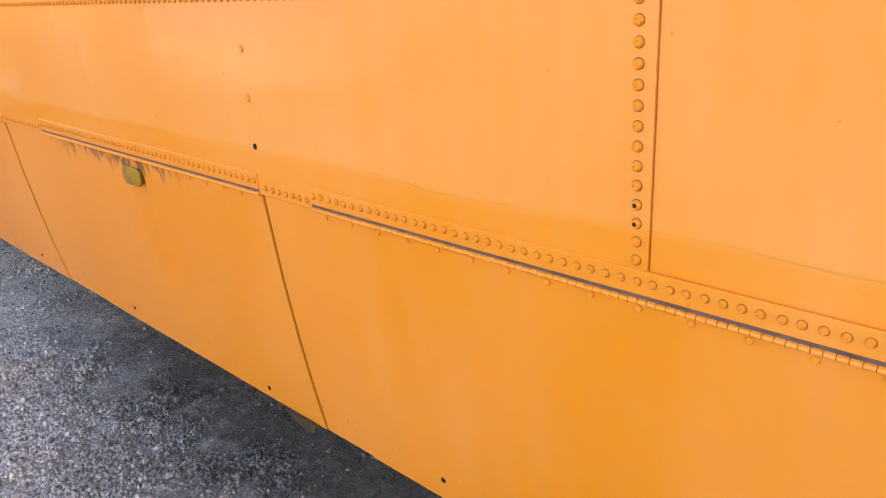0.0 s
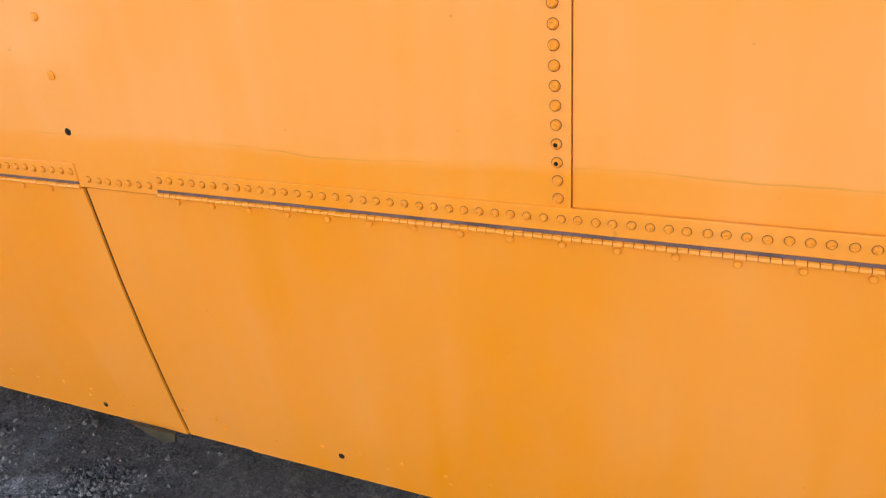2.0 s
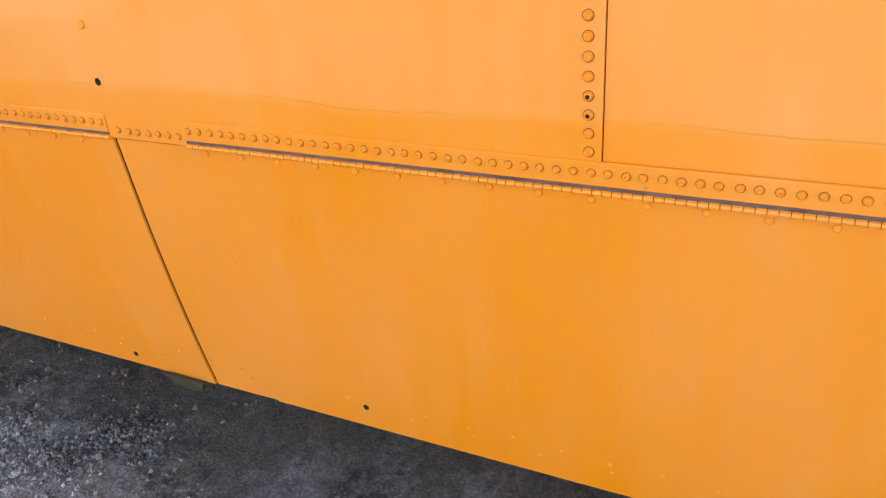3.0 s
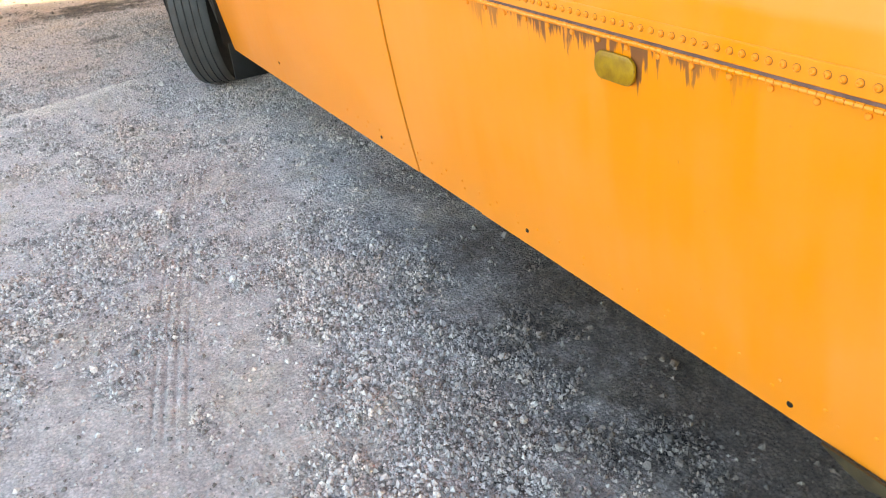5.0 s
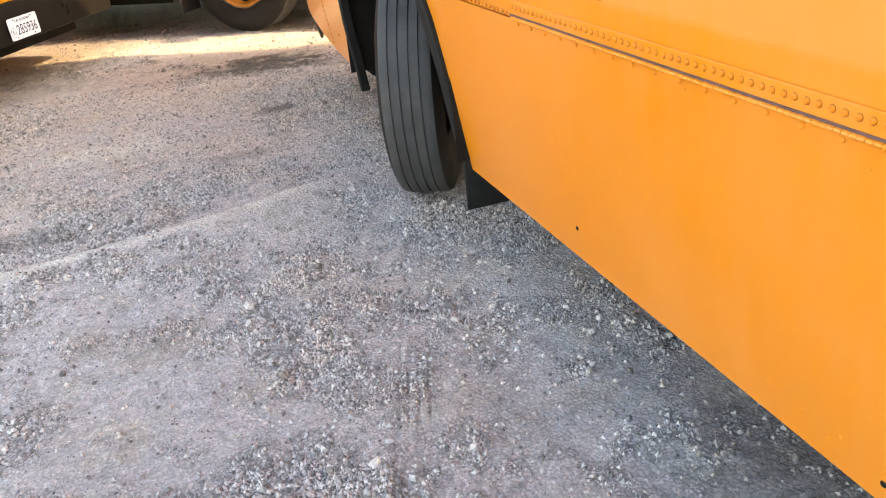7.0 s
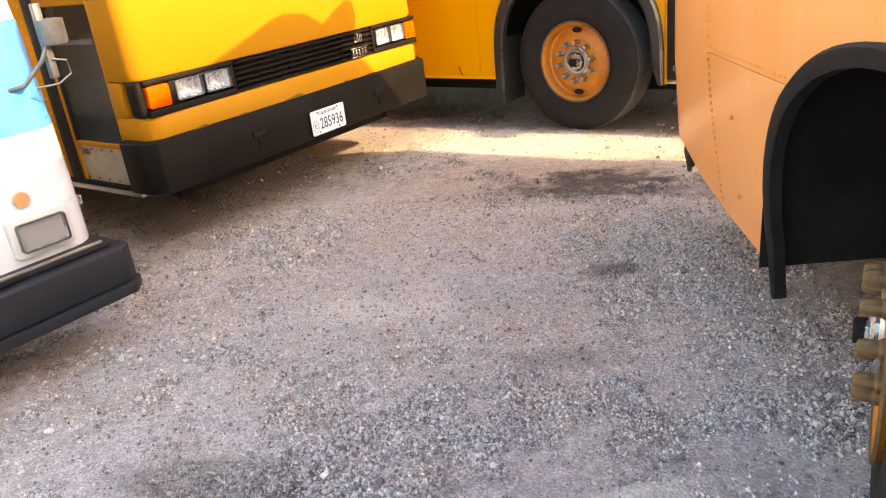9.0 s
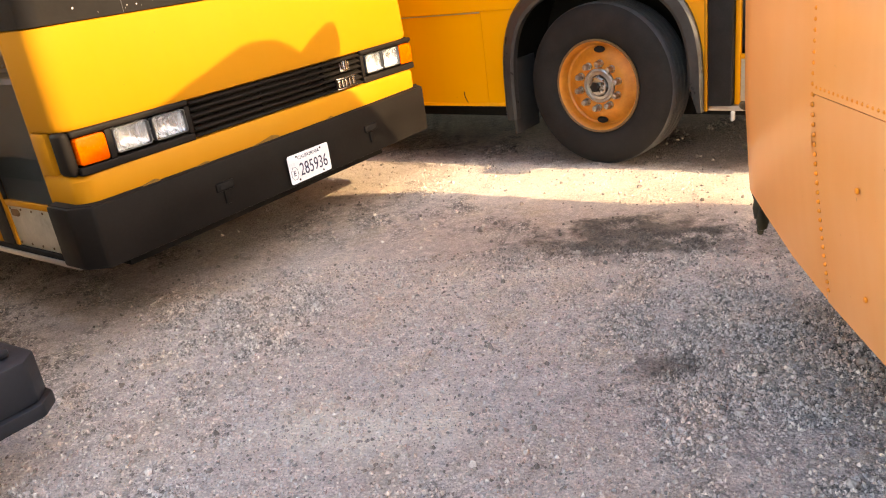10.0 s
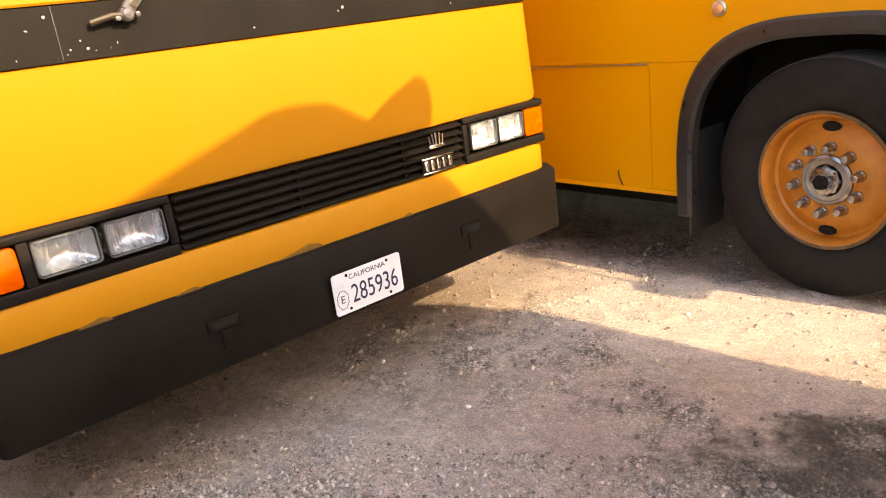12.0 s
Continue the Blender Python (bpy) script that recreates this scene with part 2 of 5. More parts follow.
def soil_and_shade(t, v, sep, col):
    """Patches, oil stains and painted shade of the yard, over earth and stones alike."""
    # a broad dark brown patch, ragged at its edge, multiplied over the gravel
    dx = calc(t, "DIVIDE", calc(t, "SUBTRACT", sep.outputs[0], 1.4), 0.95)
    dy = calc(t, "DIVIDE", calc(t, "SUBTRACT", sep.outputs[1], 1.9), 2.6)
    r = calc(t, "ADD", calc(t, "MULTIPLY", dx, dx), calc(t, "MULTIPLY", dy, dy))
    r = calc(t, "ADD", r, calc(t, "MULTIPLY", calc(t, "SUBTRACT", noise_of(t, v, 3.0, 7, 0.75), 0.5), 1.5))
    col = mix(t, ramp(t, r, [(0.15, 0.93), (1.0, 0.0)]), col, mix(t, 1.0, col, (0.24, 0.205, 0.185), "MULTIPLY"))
    # shade under the far bus, painted as darker ground along its side
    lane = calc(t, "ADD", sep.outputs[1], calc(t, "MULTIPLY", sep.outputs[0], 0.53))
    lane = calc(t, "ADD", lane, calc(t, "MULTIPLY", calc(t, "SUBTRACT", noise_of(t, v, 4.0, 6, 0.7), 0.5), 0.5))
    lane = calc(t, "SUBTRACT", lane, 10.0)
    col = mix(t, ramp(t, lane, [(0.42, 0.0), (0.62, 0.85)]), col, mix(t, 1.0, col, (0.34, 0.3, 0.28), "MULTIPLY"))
    # contact shade at the yellow bumper, painted into the ground colour
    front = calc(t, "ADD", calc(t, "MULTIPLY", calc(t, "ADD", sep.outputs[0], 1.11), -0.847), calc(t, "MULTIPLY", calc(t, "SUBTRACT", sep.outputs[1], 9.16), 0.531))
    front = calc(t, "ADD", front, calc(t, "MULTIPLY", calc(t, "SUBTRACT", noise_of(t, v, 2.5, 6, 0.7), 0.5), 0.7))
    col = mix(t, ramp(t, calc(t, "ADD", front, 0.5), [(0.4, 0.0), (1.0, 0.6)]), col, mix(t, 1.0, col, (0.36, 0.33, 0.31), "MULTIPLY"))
    # brown worn earth between the parked buses, darkened as well for their shade
    dx = calc(t, "DIVIDE", calc(t, "SUBTRACT", sep.outputs[0], 0.4), 1.6)
    dy = calc(t, "DIVIDE", calc(t, "SUBTRACT", sep.outputs[1], 9.15), 0.6)
    r = calc(t, "ADD", calc(t, "MULTIPLY", dx, dx), calc(t, "MULTIPLY", dy, dy))
    r = calc(t, "ADD", r, calc(t, "MULTIPLY", calc(t, "SUBTRACT", noise_of(t, v, 2.2, 6, 0.7), 0.5), 2.2))
    col = mix(t, ramp(t, r, [(0.1, 0.6), (1.1, 0.0)]), col, mix(t, 1.0, col, (0.7, 0.63, 0.57), "MULTIPLY"))
    # browner earth towards the far end of the lane
    far = calc(t, "ADD", sep.outputs[1], calc(t, "MULTIPLY", noise_of(t, v, 1.5, 4), 1.2))
    col = mix(t, ramp(t, calc(t, "MULTIPLY", calc(t, "SUBTRACT", far, 6.6), 0.45), [(0.0, 0.0), (1.0, 1.0)]), col, mix(t, 1.0, col, (0.99, 0.93, 0.83), "MULTIPLY"))
    # oil and tyre-dark stains
    for cx, cy, rx, ry, dark in ((0.54, 8.88, 0.6, 0.33, 0.75), (0.42, 7.62, 0.17, 0.12, 0.6), (0.45, 9.12, 0.3, 0.1, 0.6), (0.1, 6.9, 0.25, 0.1, 0.3), (1.5, 8.7, 0.9, 0.3, 0.4), (-1.0, 6.3, 0.4, 0.13, 0.35)):
        dx = calc(t, "DIVIDE", calc(t, "SUBTRACT", sep.outputs[0], cx), rx)
        dy = calc(t, "DIVIDE", calc(t, "SUBTRACT", sep.outputs[1], cy), ry)
        r = calc(t, "ADD", calc(t, "MULTIPLY", dx, dx), calc(t, "MULTIPLY", dy, dy))
        r = calc(t, "ADD", r, calc(t, "MULTIPLY", calc(t, "SUBTRACT", noise_of(t, v, 7.0, 4, 0.7), 0.5), 3.4))
        col = mix(t, calc(t, "MULTIPLY", ramp(t, r, [(0.2, 1.0), (1.0, 0.0)]), dark), col, (0.045, 0.038, 0.03))
    return col


def gravel_ground():
    m, t, b = nodes_of("packed gravel")
    v = coords(t)
    sep = t.nodes.new("ShaderNodeSeparateXYZ")
    t.links.new(v, sep.inputs[0])
    mask = t.nodes.new("ShaderNodeAttribute")
    mask.attribute_name = "gravelly"
    stony = ramp(t, mask.outputs["Fac"], [(0.1, 0.0), (1.0, 1.0)])
    drift, mid, grit, sand = noise_of(t, v, 0.55, 4), noise_of(t, v, 2.6, 6, 0.7), noise_of(t, v, 24, 8, 0.8), noise_of(t, v, 150, 4, 0.75)
    vor = node(t, "ShaderNodeTexVoronoi", Scale=85.0, Randomness=1.0)
    t.links.new(v, vor.inputs["Vector"])
    col = mix(t, ramp(t, drift, [(0.38, 0.0), (0.62, 1.0)]), (0.73, 0.652, 0.665), (0.75, 0.645, 0.615))
    col = mix(t, ramp(t, mid, [(0.52, 0.0), (0.66, 0.8)]), col, (0.78, 0.67, 0.58))
    col = mix(t, ramp(t, noise_of(t, v, 1.3, 6, 0.75), [(0.56, 0.0), (0.7, 0.55)]), col, (0.34, 0.31, 0.3))
    col = mix(t, ramp(t, noise_of(t, v, 9.0, 5, 0.7), [(0.5, 0.0), (0.68, 0.45)]), col, (0.46, 0.43, 0.43))
    col = mix(t, calc(t, "MULTIPLY", stony, 0.85), col, (0.46, 0.425, 0.428))
    speck = ramp(t, calc(t, "ADD", calc(t, "MULTIPLY", grit, 0.6), calc(t, "MULTIPLY", sand, 0.4)), [(0.37, 0.06), (0.44, 0.6), (0.51, 1.12), (0.61, 1.95)])
    col = mix(t, calc(t, "ADD", calc(t, "MULTIPLY", stony, 0.6), 0.4), col, mix(t, 1.0, col, speck, "MULTIPLY"))
    cell = ramp(t, vor.outputs["Color"], [(0.1, 0.5), (0.5, 1.0), (0.9, 1.6)])
    col = mix(t, calc(t, "MULTIPLY", stony, 0.9), col, mix(t, 1.0, col, cell, "MULTIPLY"))
    # dried pale dust on the ridge and in worn hollows; sunlight painted along the lane
    dust_sunlit = t.nodes.new("ShaderNodeAttribute")
    dust_sunlit.attribute_name = "dust_sunlit"
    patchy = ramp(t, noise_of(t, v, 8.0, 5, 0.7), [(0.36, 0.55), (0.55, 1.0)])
    col = mix(t, calc(t, "MULTIPLY", dust_sunlit.outputs["Fac"], patchy), col, (0.95, 0.865, 0.81))
    # shade in the gaps between stones, painted at the cell edges
    crevice_shade = ramp(t, vor.outputs["Distance"], [(0.28, 1.12), (0.58, 0.42)])
    col = mix(t, calc(t, "ADD", calc(t, "MULTIPLY", stony, 0.55), 0.3), col, mix(t, 1.0, col, crevice_shade, "MULTIPLY"))
    col = soil_and_shade(t, v, sep, col)
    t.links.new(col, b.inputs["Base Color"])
    b.inputs["Roughness"].default_value = 0.9
    b.inputs["Specular IOR Level"].default_value = 0.25
    h = bump(t, b, grit, 0.9, 0.035)
    h = bump(t, b, vor.outputs["Distance"], 0.6, 0.014, h)
    bump(t, b, sand, 0.6, 0.004, h)
    return m


def stone_material():
    m, t, b = nodes_of("loose stones")
    g = t.nodes.new("ShaderNodeNewGeometry")
    c = ramp(t, g.outputs["Random Per Island"], [(0.0, (0.14, 0.126, 0.125)), (0.24, (0.3, 0.272, 0.268)), (0.6, (0.51, 0.462, 0.462)), (0.9, (0.6, 0.55, 0.535)), (1.0, (0.76, 0.715, 0.7))])
    v = coords(t)
    sep = t.nodes.new("ShaderNodeSeparateXYZ")
    t.links.new(v, sep.inputs[0])
    c = mix(t, 1.0, c, ramp(t, noise_of(t, v, 120, 3), [(0.3, 0.7), (0.7, 1.25)]), "MULTIPLY")
    # stones bedded in dusty ground carry its tint
    c = mix(t, ramp(t, noise_of(t, v, 2.6, 6, 0.7), [(0.46, 0.0), (0.62, 0.7)]), c, mix(t, 1.0, c, (1.2, 1.05, 0.93), "MULTIPLY"))
    t.links.new(soil_and_shade(t, v, sep, c), b.inputs["Base Color"])
    b.inputs["Roughness"].default_value = 0.85
    return m


GRAVEL, STONE = gravel_ground(), stone_material()


# ---- mesh helpers ----
def mesh_of(name, bm, material, sharp=0.6):
    me = bpy.data.meshes.new(name)
    bmesh.ops.recalc_face_normals(bm, faces=bm.faces[:])
    bm.to_mesh(me)
    bm.free()
    me.polygons.foreach_set("use_smooth", [True] * len(me.polygons))
    me.set_sharp_from_angle(angle=sharp)
    if material:
        me.materials.append(material)
    return me


def part(name, bm, material, parent, label="", sharp=0.6):
    me = bm if isinstance(bm, bpy.types.Mesh) else mesh_of(name, bm, material, sharp)
    ob = new(name, me)
    ob.parent = parent
    if label:
        tagged(ob, label)
    return ob


def thing(name, m, label, category, group="", kind=""):
    ob = new(name)
    ob.empty_display_size = 0.2
    ob.matrix_world = m
    return tagged(ob, label, category, group, kind)


def add_box(bm, x0, x1, y0, y1, z0, z1, bevel=0.0, seg=2):
    made = bmesh.ops.create_cube(bm, size=1.0)["verts"]
    for v in made:
        v.co = Vector(((x0 + x1) / 2 + v.co.x * (x1 - x0), (y0 + y1) / 2 + v.co.y * (y1 - y0), (z0 + z1) / 2 + v.co.z * (z1 - z0)))
    if bevel:
        es = list({e for v in made for e in v.link_edges})
        bmesh.ops.bevel(bm, geom=es, offset=bevel, segments=seg, affect="EDGES", profile=0.5)
    return bm


def box(x0, x1, y0, y1, z0, z1, bevel=0.0, seg=2):
    return add_box(bmesh.new(), x0, x1, y0, y1, z0, z1, bevel, seg)


def lathe(profile, segs=48, bm=None):
    """Turns (radius, x) pairs about the x axis."""
    bm = bm or bmesh.new()
    rings = []
    for r, x in profile:
        if r < 1e-6:
            rings.append([bm.verts.new((x, 0, 0))])
        else:
            rings.append([bm.verts.new((x, r * math.cos(2 * math.pi * i / segs), r * math.sin(2 * math.pi * i / segs))) for i in range(segs)])
    for a, b in zip(rings, rings[1:]):
        for i in range(segs):
            q = [a[i % len(a)], a[(i + 1) % len(a)], b[(i + 1) % len(b)], b[i % len(b)]]
            q = list(dict.fromkeys(q))
            if len(q) > 2:
                bm.faces.new(q)
    return bm


def tube(points, r, segs=8, bm=None):
    bm = bm or bmesh.new()
    pts = [Vector(p) for p in points]
    rings = []
    for i, p in enumerate(pts):
        d = (pts[min(i + 1, len(pts) - 1)] - pts[max(i - 1, 0)]).normalized()
        q = d.to_track_quat("Z", "Y")
        rings.append([bm.verts.new(p + q @ Vector((r * math.cos(2 * math.pi * k / segs), r * math.sin(2 * math.pi * k / segs), 0))) for k in range(segs)])
    for a, b in zip(rings, rings[1:]):
        for k in range(segs):
            bm.faces.new((a[k], a[(k + 1) % segs], b[(k + 1) % segs], b[k]))
    bm.faces.new(rings[0][::-1])
    bm.faces.new(rings[-1])
    return bm


def moved(bm, m):
    bmesh.ops.transform(bm, matrix=m, verts=bm.verts[:])
    return bm


def prism(outline, axis, a, b, bevel=0.0):
    """A flat outline of (u, v) pairs pulled from a to b along an axis (u, v are the other two, in xyz order)."""
    bm = bmesh.new()

    def at(u, v, w):
        return {"x": (w, u, v), "y": (u, w, v), "z": (u, v, w)}[axis]

    lo = [bm.verts.new(at(u, v, a)) for u, v in outline]
    hi = [bm.verts.new(at(u, v, b)) for u, v in outline]
    n = len(outline)
    bm.faces.new(lo[::-1])
    bm.faces.new(hi)
    for i in range(n):
        bm.faces.new((lo[i], lo[(i + 1) % n], hi[(i + 1) % n], hi[i]))
    if bevel:
        bmesh.ops.bevel(bm, geom=bm.edges[:], offset=bevel, segments=2, affect="EDGES", profile=0.5)
    return bm


def round_rect(u0, u1, v0, v1, r, n=4):
    pts = []
    for cu, cv, a0 in ((u1 - r, v0 + r, -90), (u1 - r, v1 - r, 0), (u0 + r, v1 - r, 90), (u0 + r, v0 + r, 180)):
        pts += [(cu + r * math.cos(radians(a0 + 90 * i / n)), cv + r * math.sin(radians(a0 + 90 * i / n))) for i in range(n + 1)]
    return pts


HALF = 1.2  # half the width of a bus


def tuck(z):
    t = max(0.0, (1.09 - z) / 0.6)
    return 0.05 * t + 0.032 * t * t


def side_plate(outline, side, out=0.0, thick=0.012, cuts=(0.53, 0.58, 0.65, 0.75, 0.9), lean=1.0):
    """A sheet on a bus side: outline of (y, z); the lower edge tucks in; side -1 is the bus's left."""
    bm = bmesh.new()
    f = bm.faces.new([bm.verts.new((0, y, z)) for y, z in outline])
    bmesh.ops.triangulate(bm, faces=[f])
    for z in cuts:
        bmesh.ops.bisect_plane(bm, geom=bm.verts[:] + bm.edges[:] + bm.faces[:], plane_co=(0, 0, z), plane_no=(0, 0, 1))
    for v in bm.verts:
        v.co.x = side * (HALF + out - lean * tuck(v.co.z))
    r = bmesh.ops.extrude_face_region(bm, geom=bm.faces[:])
    for v in r["geom"]:
        if isinstance(v, bmesh.types.BMVert):
            v.co.x -= side * thick
    return bm


def arch_sheet(line, top, side, out=0.0, thick=0.012, lean=1.0):
    """A sheet on a bus side between a lower edge of (y, z) points, running forward, and a level top."""
    bm = bmesh.new()
    cols = [(bm.verts.new((side * (HALF + out - lean * tuck(z)), y, z)), bm.verts.new((side * (HALF + out), y, top))) for y, z in line]
    for a, b in zip(cols, cols[1:]):
        bm.faces.new((a[0], b[0], b[1], a[1]))
    r = bmesh.ops.extrude_face_region(bm, geom=bm.faces[:])
    for v in r["geom"]:
        if isinstance(v, bmesh.types.BMVert):
            v.co.x -= side * thick
    return bm


def arch_line(c, hw, zm, zt, a0, a1, n=14, p=3.0, ahead=3.0):
    """Points of a wheel arch from angle a0 to a1 (0 ahead, 90 above, 180 behind)."""
    pts = []
    for i in range(n + 1):
        a = radians(a0 + (a1 - a0) * i / n)
        cs, sn = math.cos(a), math.sin(a)
        k = 2 / (ahead if cs > 0 else p)
        pts.append((c + hw * math.copysign(abs(cs) ** k, cs), zm + (zt - zm) * abs(sn) ** k))
    return pts


def fender(c, hw, zm, zt, side, zback, zfront, out=0.05, wide=0.065, lean=1.0, ahead=3.0):
    """A rubber wheel-arch lip with a rounded outer edge."""
    outer = [(c + hw, zfront)] + arch_line(c, hw, zm, zt, 2, 178, 40, 3.0, ahead) + [(c - hw, zback)]
    inner = [(c + hw - wide * 0.4, zfront)] + arch_line(c, hw - wide, zm, zt - wide, 2, 178, 40, 3.0, ahead) + [(c - hw + wide, zback)]
    bm = bmesh.new()
    rows = []
    for (yo, zo), (yi, zi) in zip(outer, inner):
        row = []
        for k, x in ((0.0, -0.03), (0.0, out * 0.6), (0.18, out), (0.8, out), (1.0, out * 0.7), (1.0, -0.02)):
            row.append(bm.verts.new((side * (HALF + x - lean * tuck(max(zo, 0.45))), yo + (yi - yo) * k, zo + (zi - zo) * k)))
        rows.append(row)
    for a, b in zip(rows, rows[1:]):
        for i in range(5):
            bm.faces.new((a[i], a[i + 1], b[i + 1], b[i]))
    bm.faces.new(rows[0])
    bm.faces.new(rows[-1][::-1])
    return bm


# shared small pieces, their axis along +x
RIVET = mesh_of("rivet", lathe([(0.0085, 0.0002), (0.0074, 0.0006), (0.0073, 0.0018), (0.0066, 0.0044), (0.0045, 0.0066), (0.003, 0.0066), (0.0024, 0.0052), (0.0, 0.005)], 12), PAINT_A)
RIVET.materials.append(DIRT)
for poly in RIVET.polygons:
    if poly.center.yz.length > 0.0074:
        poly.material_index = 1
BOLT = mesh_of("screw", lathe([(0.0055, -0.001), (0.0055, 0.0015), (0.004, 0.0028), (0.0, 0.003)], 10), PAINT_A)
HOLE = mesh_of("drain_hole", lathe([(0.0085, 0.0), (0.0075, 0.0012), (0.0066, 0.0004), (0.0, 0.0002)], 14), DARK)
RIVET_C = mesh_of("rivet", lathe([(0.006, -0.001), (0.006, 0.001), (0.004, 0.004), (0.0, 0.0045)], 8), PAINT_C)


def stud(name, me, parent, side, y, z, out=0.0, scale=1.0, lean=1.0):
    ob = part(name, me, None, parent)
    ob.matrix_basis = Matrix.LocRotScale((side * (HALF + out - lean * tuck(z)), y, z), Euler((0, 0, 0 if side > 0 else math.pi)), (scale,) * 3)
    return ob


# ---- wheels ----
def wheel(parent, x, y, z, outward, steer=0.0, radius=0.52, rim_mat=RIM, wide=1.0, reach=0.0, nut_mat=GREASY):
    """A bus wheel whose outer face looks along outward (+1 or -1) times x."""
    hub = new("wheel")
    hub.parent = parent
    hub.matrix_basis = pose(x, y, z, 0, 0, steer + (0 if outward > 0 else 180))
    R = radius
    side_wall = [(0.29, 0.115), (0.31, 0.135), (0.36, 0.147), (0.42, 0.149), (R - 0.05, 0.142), (R - 0.022, 0.13), (R - 0.008, 0.118)]
    tread = [(R - 0.008, 0.118), (R - 0.002, 0.108)]
    for gx in (0.072, 0.026, -0.022, -0.068):
        tread += [(R, gx + 0.0045), (R - 0.009, gx + 0.003), (R - 0.009, gx - 0.003), (R, gx - 0.0045)]
    tread += [(R - 0.002, -0.108), (R - 0.008, -0.118)]
    back = [(R - 0.008, -0.118), (R - 0.05, -0.142), (0.40, -0.148), (0.30, -0.12), (0.27, -0.1)]
    side_wall, tread, back = ([(q, x * wide) for q, x in prof] for prof in (side_wall, tread, back))
    tyre = part("tyre", lathe(side_wall, 72), TYRE, hub)
    part("tread", lathe(tread, 72), TREAD, tyre, "grooved grey tyre tread")
    part("inner_wall", lathe(back, 48), TYRE, tyre)
    # dished steel disc
    rim = part("rim", lathe([(0.279, 0.11), (0.292, 0.128), (0.297, 0.138), (0.288, 0.139), (0.276, 0.128), (0.268, 0.1), (0.262, 0.07), (0.25, 0.062), (0.215, 0.08), (0.19, 0.098), (0.17, 0.102), (0.112, 0.102), (0.108, 0.095), (0.08, 0.09)], 56), rim_mat, hub, "orange painted steel wheel disc")
    part("rim_edge", lathe([(0.2855, 0.1385), (0.29, 0.142), (0.299, 0.1425), (0.3015, 0.134)], 56), RUST, rim, "rusty rim edge")
    for k in range(2):
        a = radians(90 + 180 * k)
        bm = lathe([(0.0, 0.004), (0.82, 0.004), (1.0, 0.0), (1.12, -0.01)], 20)
        moved(bm, Matrix.Translation((0.092, 0.232 * math.cos(a), 0.228 * math.sin(a))) @ Matrix.Diagonal((1.0, 0.036, 0.019, 1)))
        part("hand_hole", bm, DARK, rim, "dark oval opening")
    nut = mesh_of("wheel_nut", lathe([(0.025, -0.002), (0.025, 0.012), (0.0205, 0.018), (0.0205, 0.046), (0.015, 0.058), (0.0, 0.063)], 10), nut_mat, 0.5)
    for k in range(10):
        a = 2 * math.pi * (k + 0.35) / 10
        n = part("wheel_nut", nut, None, rim)
        n.location = (0.103 + reach, 0.143 * math.cos(a), 0.143 * math.sin(a))
    if reach:
        part("hub_flange", lathe([(0.175, 0.09), (0.17, 0.1 + reach), (0.11, 0.102 + reach), (0.06, 0.1 + reach)], 40), RIM, hub, "orange hub flange")
    part("hub_ring", moved(lathe([(0.108, 0.094), (0.11, 0.112), (0.1, 0.122), (0.094, 0.122), (0.09, 0.11), (0.07, 0.112)], 40), pose(reach, 0, 0)), STEEL, hub, "bare metal hub ring")
    part("hub_cap", moved(lathe([(0.068, 0.1), (0.066, 0.13), (0.058, 0.139), (0.045, 0.142), (0.034, 0.143), (0.034, 0.148), (0.0, 0.149)], 8), pose(reach, 0, 0)), GREASY, hub, "greasy bare metal hub")
    part("hub_plug", moved(lathe([(0.032, 0.145), (0.032, 0.168), (0.026, 0.173), (0.0, 0.173)], 6), pose(reach, 0, 0)), DARK, hub, "black hub plug")
    part("brake_drum", lathe([(0.0, -0.02), (0.2, -0.02), (0.22, 0.0), (0.22, 0.07), (0.1, 0.075)], 28), RUST, hub)
    return hub


